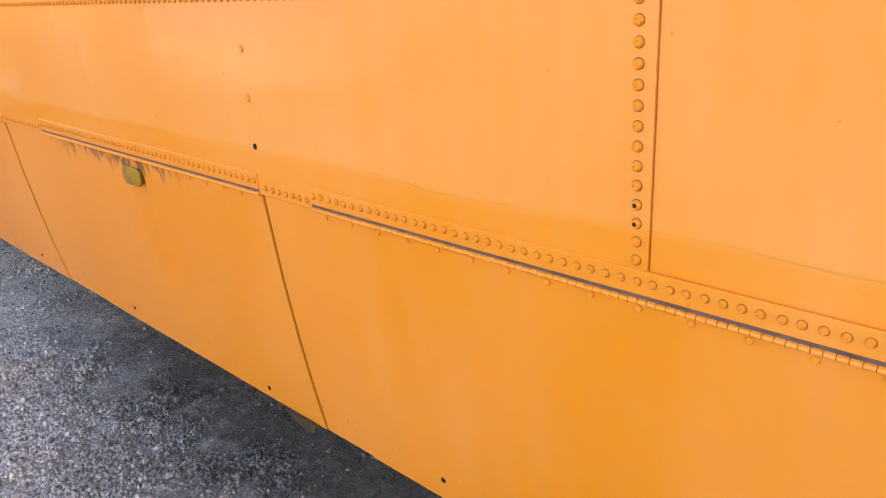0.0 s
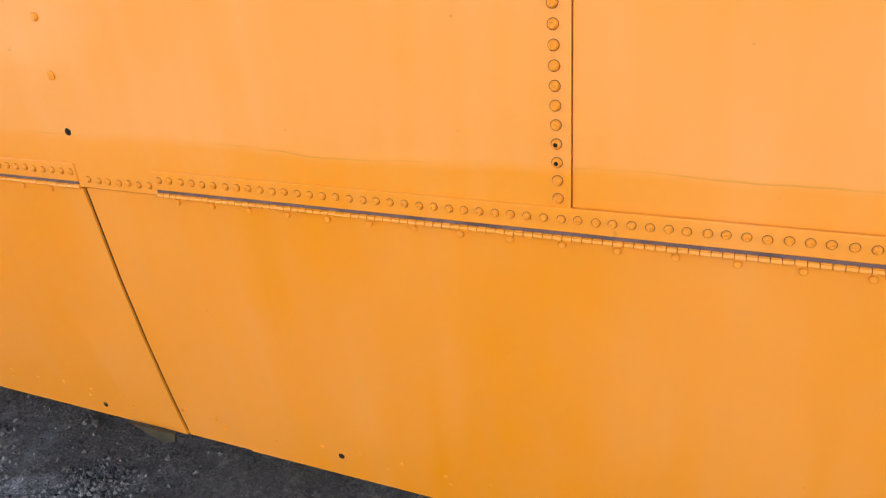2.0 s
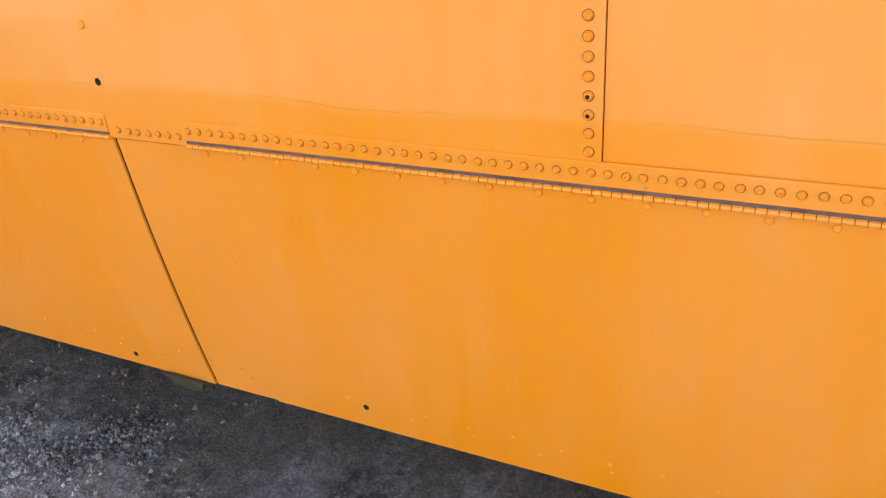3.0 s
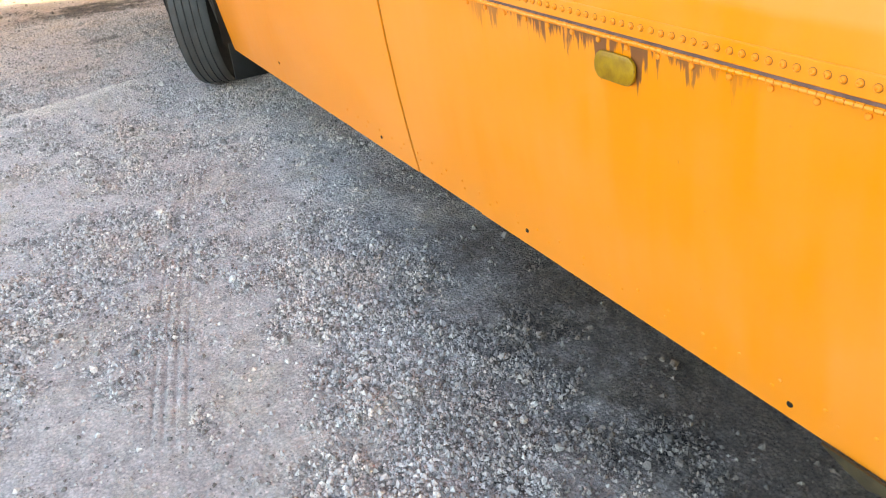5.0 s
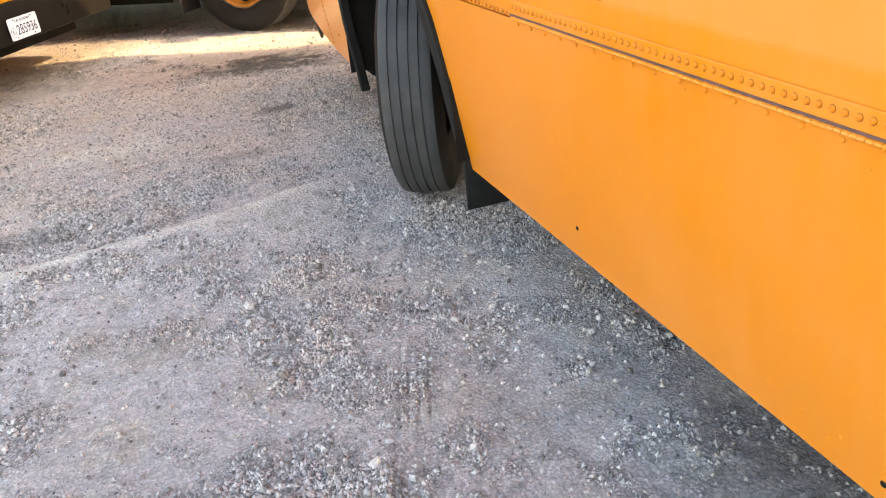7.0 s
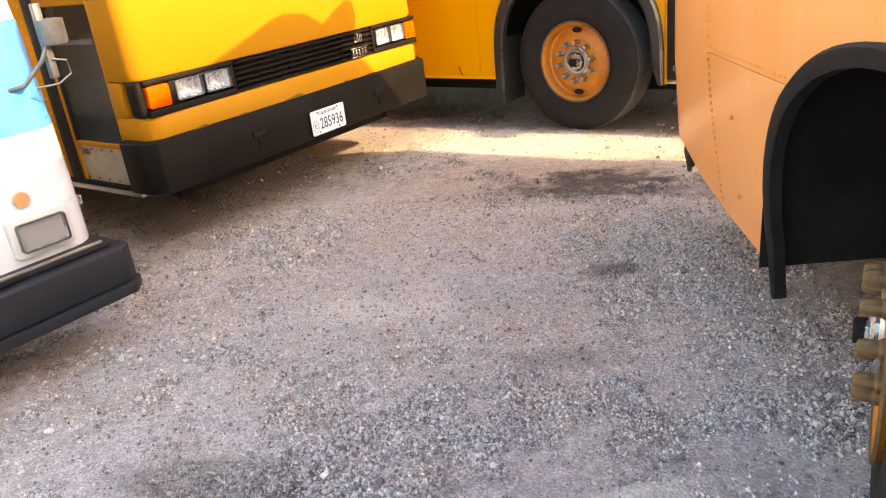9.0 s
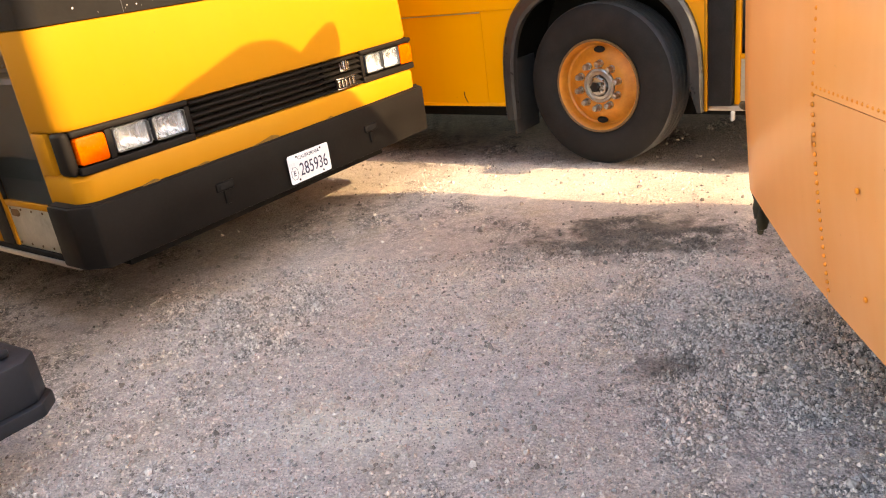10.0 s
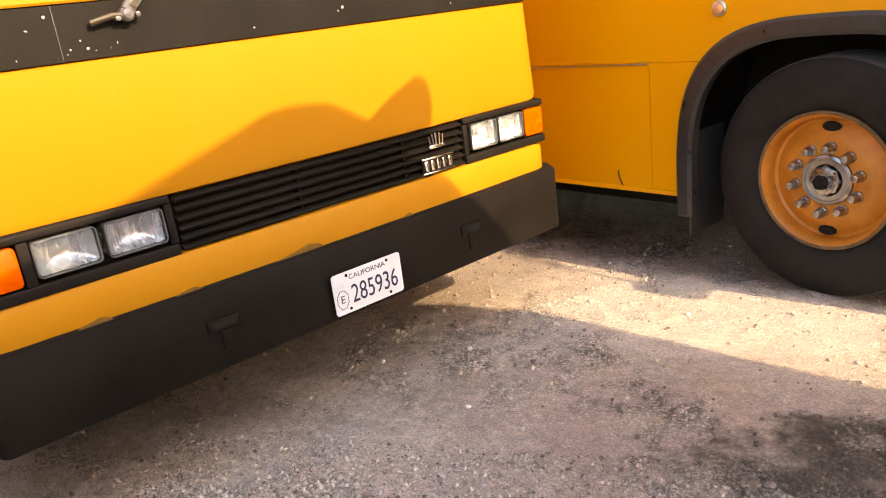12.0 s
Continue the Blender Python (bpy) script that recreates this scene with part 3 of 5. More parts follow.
# ---- a bus shell above the belt, shared by the three buses ----
def shell(root, y_back, y_front, z0, height, paint, nose=0.28, slope=0.0):
    """Upper body: upright sides, rounded roof, rounded nose; with side glass."""
    bm = bmesh.new()
    rows = []
    ys = [y_back, y_back + 0.05, y_back + 0.2] + [y_front - nose + nose * math.sin(radians(a)) for a in (0, 30, 52, 70, 84)]
    for i, y in enumerate(ys):
        back = max(0.0, 1 - (y - y_back) / 0.2)
        ahead = max(0.0, (y - (y_front - nose)) / nose)
        shrink = 1 - math.sqrt(max(0.0, 1 - min(ahead, 0.995) ** 2))
        w = HALF - 0.1 * back - 0.22 * shrink
        h = height - 0.12 * back - 0.34 * shrink
        row = [(w, z0), (w, z0 + 0.2), (w - 0.02, 1.9), (w - 0.05, h - 0.42)]
        for a in (12, 28, 46, 66, 90):
            row.append((w - 0.05 - 0.42 * (1 - math.cos(radians(a))) - (w - 0.47) * max(0, (a - 28) / 62) ** 1.5 if a < 90 else 0.0, h - 0.42 + 0.42 * math.sin(radians(a)) ** 0.9))
        full = [(x, z) for x, z in row] + [(-x, z) for x, z in row[-2::-1]]
        rows.append([bm.verts.new((x, y - slope * max(0, z - 1.5) * (1 if i > 3 else 0), z)) for x, z in full])
    for a, b in zip(rows, rows[1:]):
        for i in range(len(a) - 1):
            bm.faces.new((a[i], a[i + 1], b[i + 1], b[i]))
    bm.faces.new(rows[0])
    bm.faces.new(rows[-1][::-1])
    for a, b in zip(rows, rows[1:]):
        bm.faces.new((a[0], b[0], b[-1], a[-1]))
    part("upper_body", bm, paint, root)
    n = int((y_front - y_back - 2.2) / 1.35)
    for side in (-1, 1):
        for i in range(n):
            y = y_back + 0.7 + 1.35 * i
            bm = prism(round_rect(y, y + 1.22, 1.72, 2.42, 0.07), "x", side * (HALF - 0.05), side * (HALF + 0.012))
            part("side_window", bm, GLASSD, root, "dark tinted side window")
    bm = prism(round_rect(-0.95, 0.95, 1.68, 2.45, 0.09), "y", y_front - 0.06 - slope, y_front + 0.012 - slope * 0.5)
    part("windshield", bm, GLASSD, root, "dark windshield")


# ---- ground ----
def fade(v):
    return v * v * (3 - 2 * v)


def value_noise(x, y, cell, seed):
    rng = np.random.RandomState(seed)
    grid = rng.rand(256, 256)
    fx, fy = x / cell, y / cell
    ix, iy = np.floor(fx).astype(int), np.floor(fy).astype(int)
    tx, ty = fade(fx - ix), fade(fy - iy)
    g = lambda a, b: grid[a % 256, b % 256]
    return (g(ix, iy) * (1 - tx) + g(ix + 1, iy) * tx) * (1 - ty) + (g(ix, iy + 1) * (1 - tx) + g(ix + 1, iy + 1) * tx) * ty


def ridge_line(x):
    return 6.055 + 0.17 * x + 0.02 * np.sin(x * 3.1)


def ground_height(x, y):
    loose = 0.35 + 0.9 * stoniness(x, y)
    h = 0.016 * (value_noise(x, y, 0.9, 1) - 0.5) + 0.014 * (value_noise(x, y, 0.23, 2) - 0.5)
    h += loose * (0.017 * (value_noise(x, y, 0.085, 3) - 0.5) + 0.011 * (value_noise(x, y, 0.042, 4) - 0.5))
    # scattered clods
    h += 0.012 * np.clip(value_noise(x, y, 0.06, 5) - 0.72, 0, 1) / 0.28 * loose
    # a low ridge of scraped gravel across the lane
    line = ridge_line(x)
    h += 0.065 * np.exp(-((y - line) / np.where(y < line, 0.2, 0.025)) ** 2) * np.clip((0.75 - x) / 0.3, 0, 1) * np.clip((x + 2.2) / 0.6, 0, 1)
    # tyre grooves rolled into the gravel, curving in to the front wheel
    back = y - 3.39
    faint = 0.35 + 0.65 * np.clip(2.2 * value_noise(x, y, 0.35, 6) - 0.5, 0, 1)
    for off in (0.0, 0.033, 0.066, 0.1):
        mid = -0.036 + off + 0.26 * back + 0.032 * back * back
        h -= 0.009 * faint * np.exp(-((x - mid) / 0.005) ** 2) * np.clip((y - 2.6) / 0.5, 0, 1) * np.clip((5.85 - y) / 0.3, 0, 1)
    return h


def stoniness(x, y):
    """How much loose stone lies at a place: 0 on dusty patches, 1 on drifts of gravel."""
    c = 0.42 * value_noise(x, y, 0.6, 21) + 0.33 * value_noise(x, y, 0.17, 22) + 0.25 * value_noise(x, y, 0.06, 23)
    c -= 0.22 * np.exp(-(((x + 0.55) / 0.5) ** 2 + ((y - 7.4) / 0.35) ** 2)) + 0.2 * np.exp(-(((x - 0.3) / 0.9) ** 2 + ((y - 9.3) / 0.7) ** 2))
    c -= 0.4 * np.exp(-((y - ridge_line(x) + 0.01) / 0.05) ** 2)
    c -= 0.26 * np.exp(-((y - 10.1 + 0.49 * x) / 0.45) ** 2)
    c -= 0.2 * np.exp(-(((x - 1.35) / 0.4) ** 4 + ((y - 2.4) / 1.3) ** 4))
    c -= 0.07 * np.clip(y - 6.2, 0, 1)
    return np.clip((c - 0.37) * 3.6, 0, 1)


def dust_and_sunlight(x, y):
    """Pale dried dust along the scraped ridge and worn hollows; sandy lane painted sunlit."""
    line = ridge_line(x)
    d = 1.0 * np.exp(-((y - line + 0.015) / np.where(y < line - 0.015, 0.055, 0.03)) ** 2) * np.clip((0.6 - x) / 0.3, 0, 1) * np.clip((x + 1.6) / 0.5, 0, 1)
    for cx, cy, rx, ry, k in ((-0.75, 7.44, 0.22, 0.12, 1.0), (-0.55, 7.36, 0.3, 0.1, 1.0), (-0.38, 7.5, 0.1, 0.2, 0.6), (-0.12, 5.08, 0.1, 0.06, 0.8), (0.01, 5.23, 0.09, 0.05, 0.6), (-0.19, 9.1, 0.12, 0.07, 0.8), (0.49, 2.73, 0.22, 0.1, 0.5), (-0.9, 6.15, 0.25, 0.07, 0.6), (0.1, 8.55, 0.1, 0.06, 0.9), (0.35, 2.6, 0.2, 0.1, 0.5)):
        d += k * np.exp(-(((x - cx) / rx) ** 2 + ((y - cy) / ry) ** 2))
    # sunlight on the sandy lane, put in as paler ground
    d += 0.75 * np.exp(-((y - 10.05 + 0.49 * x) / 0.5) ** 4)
    return np.clip(d, 0, 1)


def build_ground():
    xs = np.concatenate([-np.geomspace(600, 4.0, 18), np.concatenate([np.arange(-3.9, -1.2, 0.028), np.arange(-1.2, -0.15, 0.0115), np.arange(-0.15, 1.0, 0.0065), np.arange(1.0, 2.2, 0.021)]), np.geomspace(2.3, 600, 20)])
    ys = np.concatenate([-np.geomspace(600, 1.0, 20), np.arange(-0.9, 11.6, 0.021), np.geomspace(11.8, 600, 18)])
    X, Y = np.meshgrid(xs, ys)
    near = np.clip((X + 4) / 0.6, 0, 1) * np.clip((2.3 - X) / 0.4, 0, 1) * np.clip((Y + 1) / 0.6, 0, 1) * np.clip((11.8 - Y) / 0.6, 0, 1)
    Z = ground_height(X, Y) * near
    w = len(xs)
    faces = [(r * w + c, r * w + c + 1, (r + 1) * w + c + 1, (r + 1) * w + c) for r in range(len(ys) - 1) for c in range(w - 1)]
    me = bpy.data.meshes.new("ground")
    me.from_pydata(np.stack([X, Y, Z], -1).reshape(-1, 3).tolist(), [], faces)
    me.polygons.foreach_set("use_smooth", [True] * len(me.polygons))
    me.materials.append(GRAVEL)
    me.attributes.new("gravelly", "FLOAT", "POINT").data.foreach_set("value", stoniness(X, Y).astype(np.float32).ravel())
    me.attributes.new("dust_sunlit", "FLOAT", "POINT").data.foreach_set("value", dust_and_sunlight(X, Y).astype(np.float32).ravel())
    tagged(new("ground", me), "grey packed gravel yard with dusty tan patches and oil stains", "ground", kind="structure")


def build_stones(count, low, high, seed, area, name, label, plain=False):
    rng = np.random.RandomState(seed)
    t = (1 + 5 ** 0.5) / 2
    base = np.array([(-1, t, 0), (1, t, 0), (-1, -t, 0), (1, -t, 0), (0, -1, t), (0, 1, t), (0, -1, -t), (0, 1, -t), (t, 0, -1), (t, 0, 1), (-t, 0, -1), (-t, 0, 1)], float) / 1.9
    tri = np.array([(0, 11, 5), (0, 5, 1), (0, 1, 7), (0, 7, 10), (0, 10, 11), (1, 5, 9), (5, 11, 4), (11, 10, 2), (10, 7, 6), (7, 1, 8), (3, 9, 4), (3, 4, 2), (3, 2, 6), (3, 6, 8), (3, 8, 9), (4, 9, 5), (2, 4, 11), (6, 2, 10), (8, 6, 7), (9, 8, 1)])
    if plain:  # six-cornered chips for the finest grade
        base = np.array([(1, 0, 0), (-1, 0, 0), (0, 1, 0), (0, -1, 0), (0, 0, 1), (0, 0, -1)], float) * 1.15
        tri = np.array([(0, 2, 4), (2, 1, 4), (1, 3, 4), (3, 0, 4), (2, 0, 5), (1, 2, 5), (3, 1, 5), (0, 3, 5)])
    nv = len(base)
    x0, x1, y0, y1 = area
    px, py = rng.uniform(x0, x1, count * 6), rng.uniform(y0, y1, count * 6)
    swept = 1 - 0.35 * np.exp(-(((px - 1.5) / 0.75) ** 4 + ((py - 2.0) / 2.2) ** 4))
    keep = np.where(rng.rand(count * 6) < np.clip(1.25 * stoniness(px, py) ** 1.5, 0.045 + 0.1 * np.clip(py - 6.0, 0, 1), 1) * swept)[0][:count]
    px, py = px[keep], py[keep]
    n = len(px)
    size = low * (high / low) ** (rng.rand(n) ** 2.6)
    v = base[None] * (1 + 0.7 * (rng.rand(n, nv, 1) - 0.5)) + 0.35 * (rng.rand(n, nv, 3) - 0.5) * np.stack([1 + 0.5 * rng.rand(n), 0.7 + 0.4 * rng.rand(n), 0.45 + 0.4 * rng.rand(n)], -1)[:, None]
    a = rng.rand(n) * 6.283
    c, s = np.cos(a)[:, None], np.sin(a)[:, None]
    v = np.stack([v[..., 0] * c - v[..., 1] * s, v[..., 0] * s + v[..., 1] * c, v[..., 2]], -1) * size[:, None, None]
    v += np.stack([px, py, ground_height(px, py) + size * 0.38], -1)[:, None]
    f = (tri[None] + nv * np.arange(n)[:, None, None]).reshape(-1, 3)
    me = bpy.data.meshes.new(name)
    me.from_pydata(v.reshape(-1, 3).tolist(), [], f.tolist())
    me.materials.append(STONE)
    tagged(new(name, me), label, "gravel", kind="stuff")


build_ground()
build_stones(205000, 0.0026, 0.0084, 11, (-1.9, 1.25, 1.9, 8.9), "gravel", "loose angular grey gravel stones on the yard", True)
build_stones(15000, 0.0045, 0.0125, 12, (-3.4, 1.8, 1.2, 11.0), "coarse_gravel", "scattered coarse grey gravel stones on the yard")
build_stones(260, 0.011, 0.019, 13, (-2.6, 1.6, 2.0, 10.0), "pebbles", "larger pale pebbles lying on the gravel")


# ---- the faded orange bus walked along ----
def orange_bus():
    bus = thing("orange_bus", pose(HALF + 0.81, -0.003, -0.003, -0.9, 0, 0.7), "old faded orange transit bus with riveted side panels", "bus")
    L, belt, lap = -1, 1.096, 1.505

    def bot(y):
        return 0.4815 - 0.005 * (y - 1.0)

    c, hw, zm, zt = 5.965, 0.735, 0.545, 1.262
    FRONT_P = 2.35  # the arch is rounder ahead of the wheel
    low_back = arch_line(c, hw, zm, zt, 180, 133, 8)   # rear edge of the arch, upwards
    low_back = [(y, z) for y, z in low_back if z < belt]
    y_rb = c - hw * (1 - ((belt - zm) / (zt - zm)) ** 3) ** (1 / 3)
    y_rf = c + hw * (1 - ((belt - zm) / (zt - zm)) ** FRONT_P) ** (1 / FRONT_P)
    # hinged skirt panels and the fixed pieces between them
    for name, y0, y1, out in (("skirt_door", -1.4, 1.419, 0.0), ("skirt_filler", 1.421, 1.5895, -0.003), ("skirt_door", 1.5955, 2.83, 0.0), ("skirt_filler", 2.832, 3.1945, -0.003)):
        part(name, side_plate([(y0, bot(y0)), (y1, bot(y1)), (y1, belt - 0.001), (y0, belt - 0.001)], L, out), PAINT_A, bus)
    part("skirt_door", side_plate([(3.2005, bot(3.2)), (c - hw, bot(5.2))] + low_back + [(y_rb, belt - 0.001), (3.2005, belt - 0.001)], L), PAINT_A, bus)
    for y in (1.5925, 3.1975):
        part("gap_backing", side_plate([(y - 0.02, bot(y) + 0.01), (y + 0.02, bot(y) + 0.01), (y + 0.02, belt - 0.003), (y - 0.02, belt - 0.003)], L, -0.005, 0.004), DARK, bus)
    part("skirt_panel", side_plate([(-4.0, bot(-4)), (-1.405, bot(-1.4)), (-1.405, belt), (-4.0, belt)], L), PAINT_A, bus)
    front_up = [(y, z) for y, z in arch_line(c, hw, zm, zt, 0, 70, 12, 3.0, FRONT_P) if z < belt]
    part("front_skirt_panel", side_plate([(c + hw, bot(6.7) + 0.02), (7.25, bot(7.4) + 0.075), (7.25, belt + 0.02)] + [(y_rf, belt + 0.02)] + front_up[::-1][:-1], L), PAINT_F, bus)
    # upper sheets, each lapped over the one behind
    for y0, y1, out in ((-4.0, 0.7045, 0.0), (0.706, 3.357, 0.0038), (3.3585, 5.115, 0.0)):
        part("side_panel", side_plate([(y0, belt + 0.003), (y1, belt + 0.003), (y1, lap), (y0, lap)], L, out), PAINT_A, bus)
    top = [(y, z) for y, z in arch_line(c, hw, zm, zt, 179, 1, 40, 3.0, FRONT_P) if z > belt + (0.03 if y > c else 0)]
    part("side_panel", arch_sheet([(5.1155, belt + 0.003), (y_rb - 0.001, belt + 0.003)] + top + [(y_rf + 0.001, belt + 0.023), (7.25, belt + 0.023)], lap, L, 0.0028), PAINT_F, bus)
    # front corner wrapping round to the nose
    bm = bmesh.new()
    rows = []
    near = [(-HALF, 7.253), (-HALF + 0.005, 7.45), (-HALF + 0.018, 7.68)]
    near += [(-HALF + 0.026 + 0.14 * (1 - math.cos(radians(a))), 7.79 + 0.2 * math.sin(radians(a))) for a in (0, 22, 45, 68, 90)]
    for x, y in near + [(-0.5, 8.1), (0.5, 8.17), (HALF - 0.1, 8.18), (HALF - 0.03, 8.15), (HALF, 8.07), (HALF, 7.25)]:
        # the unseen middle of the nose hangs low to block light beneath
        zb = bot(7.4) + 0.08 + 0.14 * max(0, min(1, (y - 7.25) / 0.5)) if abs(x) > 0.97 else 0.36
        lean = 1.0 if y < 7.3 else 0.75 if y < 7.5 else 0.55
        rows.append([bm.verts.new((x * (1 - lean * tuck(z) / HALF), y, z)) for z in (zb, 0.69, 1.0, lap)])
    for a, b in zip(rows, rows[1:]):
        for i in range(3):
            bm.faces.new((a[i], a[i + 1], b[i + 1], b[i]))
    back = bmesh.ops.duplicate(bm, geom=bm.verts[:] + bm.edges[:] + bm.faces[:])
    for v in back["geom"]:
        if isinstance(v, bmesh.types.BMVert):
            v.co.x *= 0.99
            v.co.y -= 0.012
    part("front_corner", bm, PAINT_F, bus)
    # far side, back and underside
    for y0, y1 in ((-4.0, 5.2), (6.75, 7.25)):
        part("far_skirt", side_plate([(y0, bot(y0)), (y1, bot(y1)), (y1, lap), (y0, lap)], 1), PAINT_A, bus)
    part("far_side_panel", side_plate([(5.2, belt + 0.15), (6.75, belt + 0.15), (6.75, lap), (5.2, lap)], 1), PAINT_A, bus)
    part("rear_panel", box(-HALF + 0.02, HALF - 0.02, -4.03, -3.99, 0.49, lap, 0.01), PAINT_A, bus)
    for y0, y1 in ((-3.9, 5.0), (6.95, 7.75)):
        # chassis box made large to shut light out under the bus
        part("chassis", box(-HALF + 0.2, HALF - 0.12, y0, y1, 0.4, 1.0, 0.02), DARK, bus, "dark chassis box, also keeping light out under the floor")
        # added unseen box that stops light bouncing in from the far side
        part("bounce_blocker", box(-0.35, HALF - 0.3, y0 + 0.05, y1 - 0.05, 0.16, 0.395, 0.03), DARK, bus, "dark unseen box blocking bounced light under the floor")
    part("wheel_well", side_plate([(c - hw - 0.05, 0.56)] + arch_line(c, hw + 0.05, zm, zt + 0.04, 179, 1, 24) + [(c + hw + 0.05, 0.56)], L, -0.62, 0.02), DARK, bus, "dark wheel well")
    bm = bmesh.new()
    line = [(c - hw - 0.03, 0.5)] + arch_line(c, hw + 0.03, zm, zt + 0.03, 179, 1, 24) + [(c + hw + 0.03, 0.5)]
    vs = [[bm.verts.new((x, y, z)) for y, z in line] for x in (-HALF + 0.03, -HALF + 0.64)]
    for i in range(len(line) - 1):
        bm.faces.new((vs[0][i], vs[0][i + 1], vs[1][i + 1], vs[1][i]))
    part("well_liner", bm, DARK, bus, "dark wheel well liner")
    part("drip_gap", box(-HALF + 0.006, HALF - 0.006, -3.98, 7.9, lap - 0.01, lap + 0.012), DARK, bus)
    shell(bus, -4.0, 8.16, lap + 0.01, 2.835, PAINT_A)
    # rubber arch lip
    part("fender_lip", fender(c, hw + 0.02, zm, zt + 0.02, L, 0.5, 0.4, 0.022, 0.052, 1.0, FRONT_P), RUBBER, bus, "black rubber wheel arch lip")
    part("mud_flap", box(-HALF + 0.06, -HALF + 0.36, 5.205, 5.22, 0.3, 0.57, 0.004), RUBBER, bus, "black rubber mud flap")
    # piano hinges
    for y0, y1 in ((-1.4, 1.417), (1.595, 2.828), (3.224, 4.63)):
        hinge = part("piano_hinge", box(-HALF - 0.0072, -HALF, y0, y1, 1.109, 1.143, 0.0015, 1), PAINT_A, bus, "riveted hinge strip")
        part("hinge_channel", box(-HALF - 0.004, -HALF, y0, y1 - 0.002, 1.099, 1.11), HINGE, hinge, "brown hinge channel")
        bm, tabs, y = bmesh.new(), bmesh.new(), y0
        while y < y1 - 0.014:
            moved_rod = [(0.0, 0.0), (0.0042, 0.0), (0.0048, 0.001), (0.0048, 0.0118), (0.0042, 0.0126), (0.0, 0.0126)]
            for k in (0, 1):
                ring = bmesh.new()
                lathe(moved_rod, 8, ring)
                moved(ring, pose(-HALF - 0.0045, y + k * 0.0134, 1.0985, 0, 0, 90))
                tmp = bpy.data.meshes.new("knuckle")
                ring.to_mesh(tmp)
                ring.free()
                bm.from_mesh(tmp)
                bpy.data.meshes.remove(tmp)
            add_box(tabs, -HALF - 0.0062, -HALF, y + 0.0005, y + 0.0122, 1.098, 1.1035)
            y += 0.0268
        tagged(part("hinge_rod", bm, PAINT_A, hinge), "worn knuckled hinge rod", kind="stuff")
        tagged(part("hinge_leaf", tabs, PAINT_A, hinge), "narrow hinge tabs", kind="stuff")
    # rivets
    for y0, y1, z, gap in ((0.08, 1.417, 1.1275, 0.0228), (1.43, 1.575, 1.114, 0.0232), (1.606, 2.82, 1.1275, 0.0228), (2.85, 3.2, 1.114, 0.0265), (3.237, 4.62, 1.1275, 0.0228), (4.65, y_rb, 1.108, 0.0265)):
        plain = z < 1.12
        for k in range(int((y1 - y0) / gap) + 1):
            stud("rivet", RIVET, bus, L, y0 + k * gap + random.uniform(-0.001, 0.001), z + random.uniform(-0.0007, 0.0007), 0.004 if plain else 0.0072, 0.74)
    for y, n, s, gap in ((0.7225, 14, 0.9, 0.0245), (3.376, 10, 0.85, 0.032), (5.135, 8, 0.8, 0.04)):
        for k in range(n):
            stud("rivet", RIVET, bus, L, y + 0.0012 * k / 2, 1.155 + gap * k, 0.0038, s)
    for k in range(34):
        stud("rivet", RIVET, bus, L, 7.233, 0.57 + 0.026 * k, 0.0, 0.85)
    for k in range(int((7.21 - y_rf) / 0.0235)):
        stud("rivet", RIVET, bus, L, 7.21 - 0.0235 * k, 1.136, 0.0, 0.7)
    for k in range(150):
        stud("rivet", RIVET, bus, L, 0.1 + 0.0232 * k, 1.484, 0.0042, 0.72)
    for y0, y1 in ((0.1, 1.4), (1.63, 2.8), (3.25, 4.61)):
        for k in range(int((y1 - y0) / 0.0735) + 1):
            stud("screw", BOLT, bus, L, y1 - 0.02 - k * 0.0735, 1.0868)
    for y, z in ((1.587, 1.297), (1.587, 1.392), (4.195, 1.2), (4.195, 1.32), (7.0, 0.93), (7.0, 0.65)):
        stud("screw", BOLT, bus, L, y, z, 0.0042, 1.4)
    for k in range(40):
        stud("screw", BOLT, bus, L, 0.25 + 0.0885 * k, 0.565 - 0.0005 * k + 0.004 * math.sin(k * 2.1), 0, 0.75)
    for k in range(26):
        stud("screw", BOLT, bus, L, 0.3 + 0.13 * k, 0.54 - 0.0006 * k, 0, 0.6)
    for y, z in ((1.183, 0.541), (1.822, 0.513), (2.6, 0.523), (3.437, 0.519), (4.41, 0.567), (0.45, 0.556), (1.587, 1.2)):
        stud("drain_hole", HOLE, bus, L, y, z, 0.0005 if z < 1.0 else 0.004, 0.8)
    for k in (2, 3):
        stud("rivet_pit", HOLE, bus, L, 0.7225 + 0.0006 * k, 1.155 + 0.0245 * k, 0.0098, 0.34)
    # side reflector
    lens = prism(round_rect(2.166, 2.27, 1.02, 1.072, 0.022), "x", -HALF - 0.005, -HALF + 0.002, 0.0025)
    part("side_reflector", lens, REFL, bus, "dull yellow side reflector lens")
    for y, z in ((2.172, 1.05), (2.264, 1.042)):
        stud("reflector_screw", HOLE, bus, L, y, z, 0.0072, 0.7)
    # torn skirt corner by the first seam
    bm = prism([(1.62, 0.482), (1.75, 0.482), (1.7, 0.462), (1.66, 0.452), (1.625, 0.462)], "x", -HALF + 0.07, -HALF + 0.076)
    part("torn_edge", bm, OILY, bus, "bent torn sheet edge")
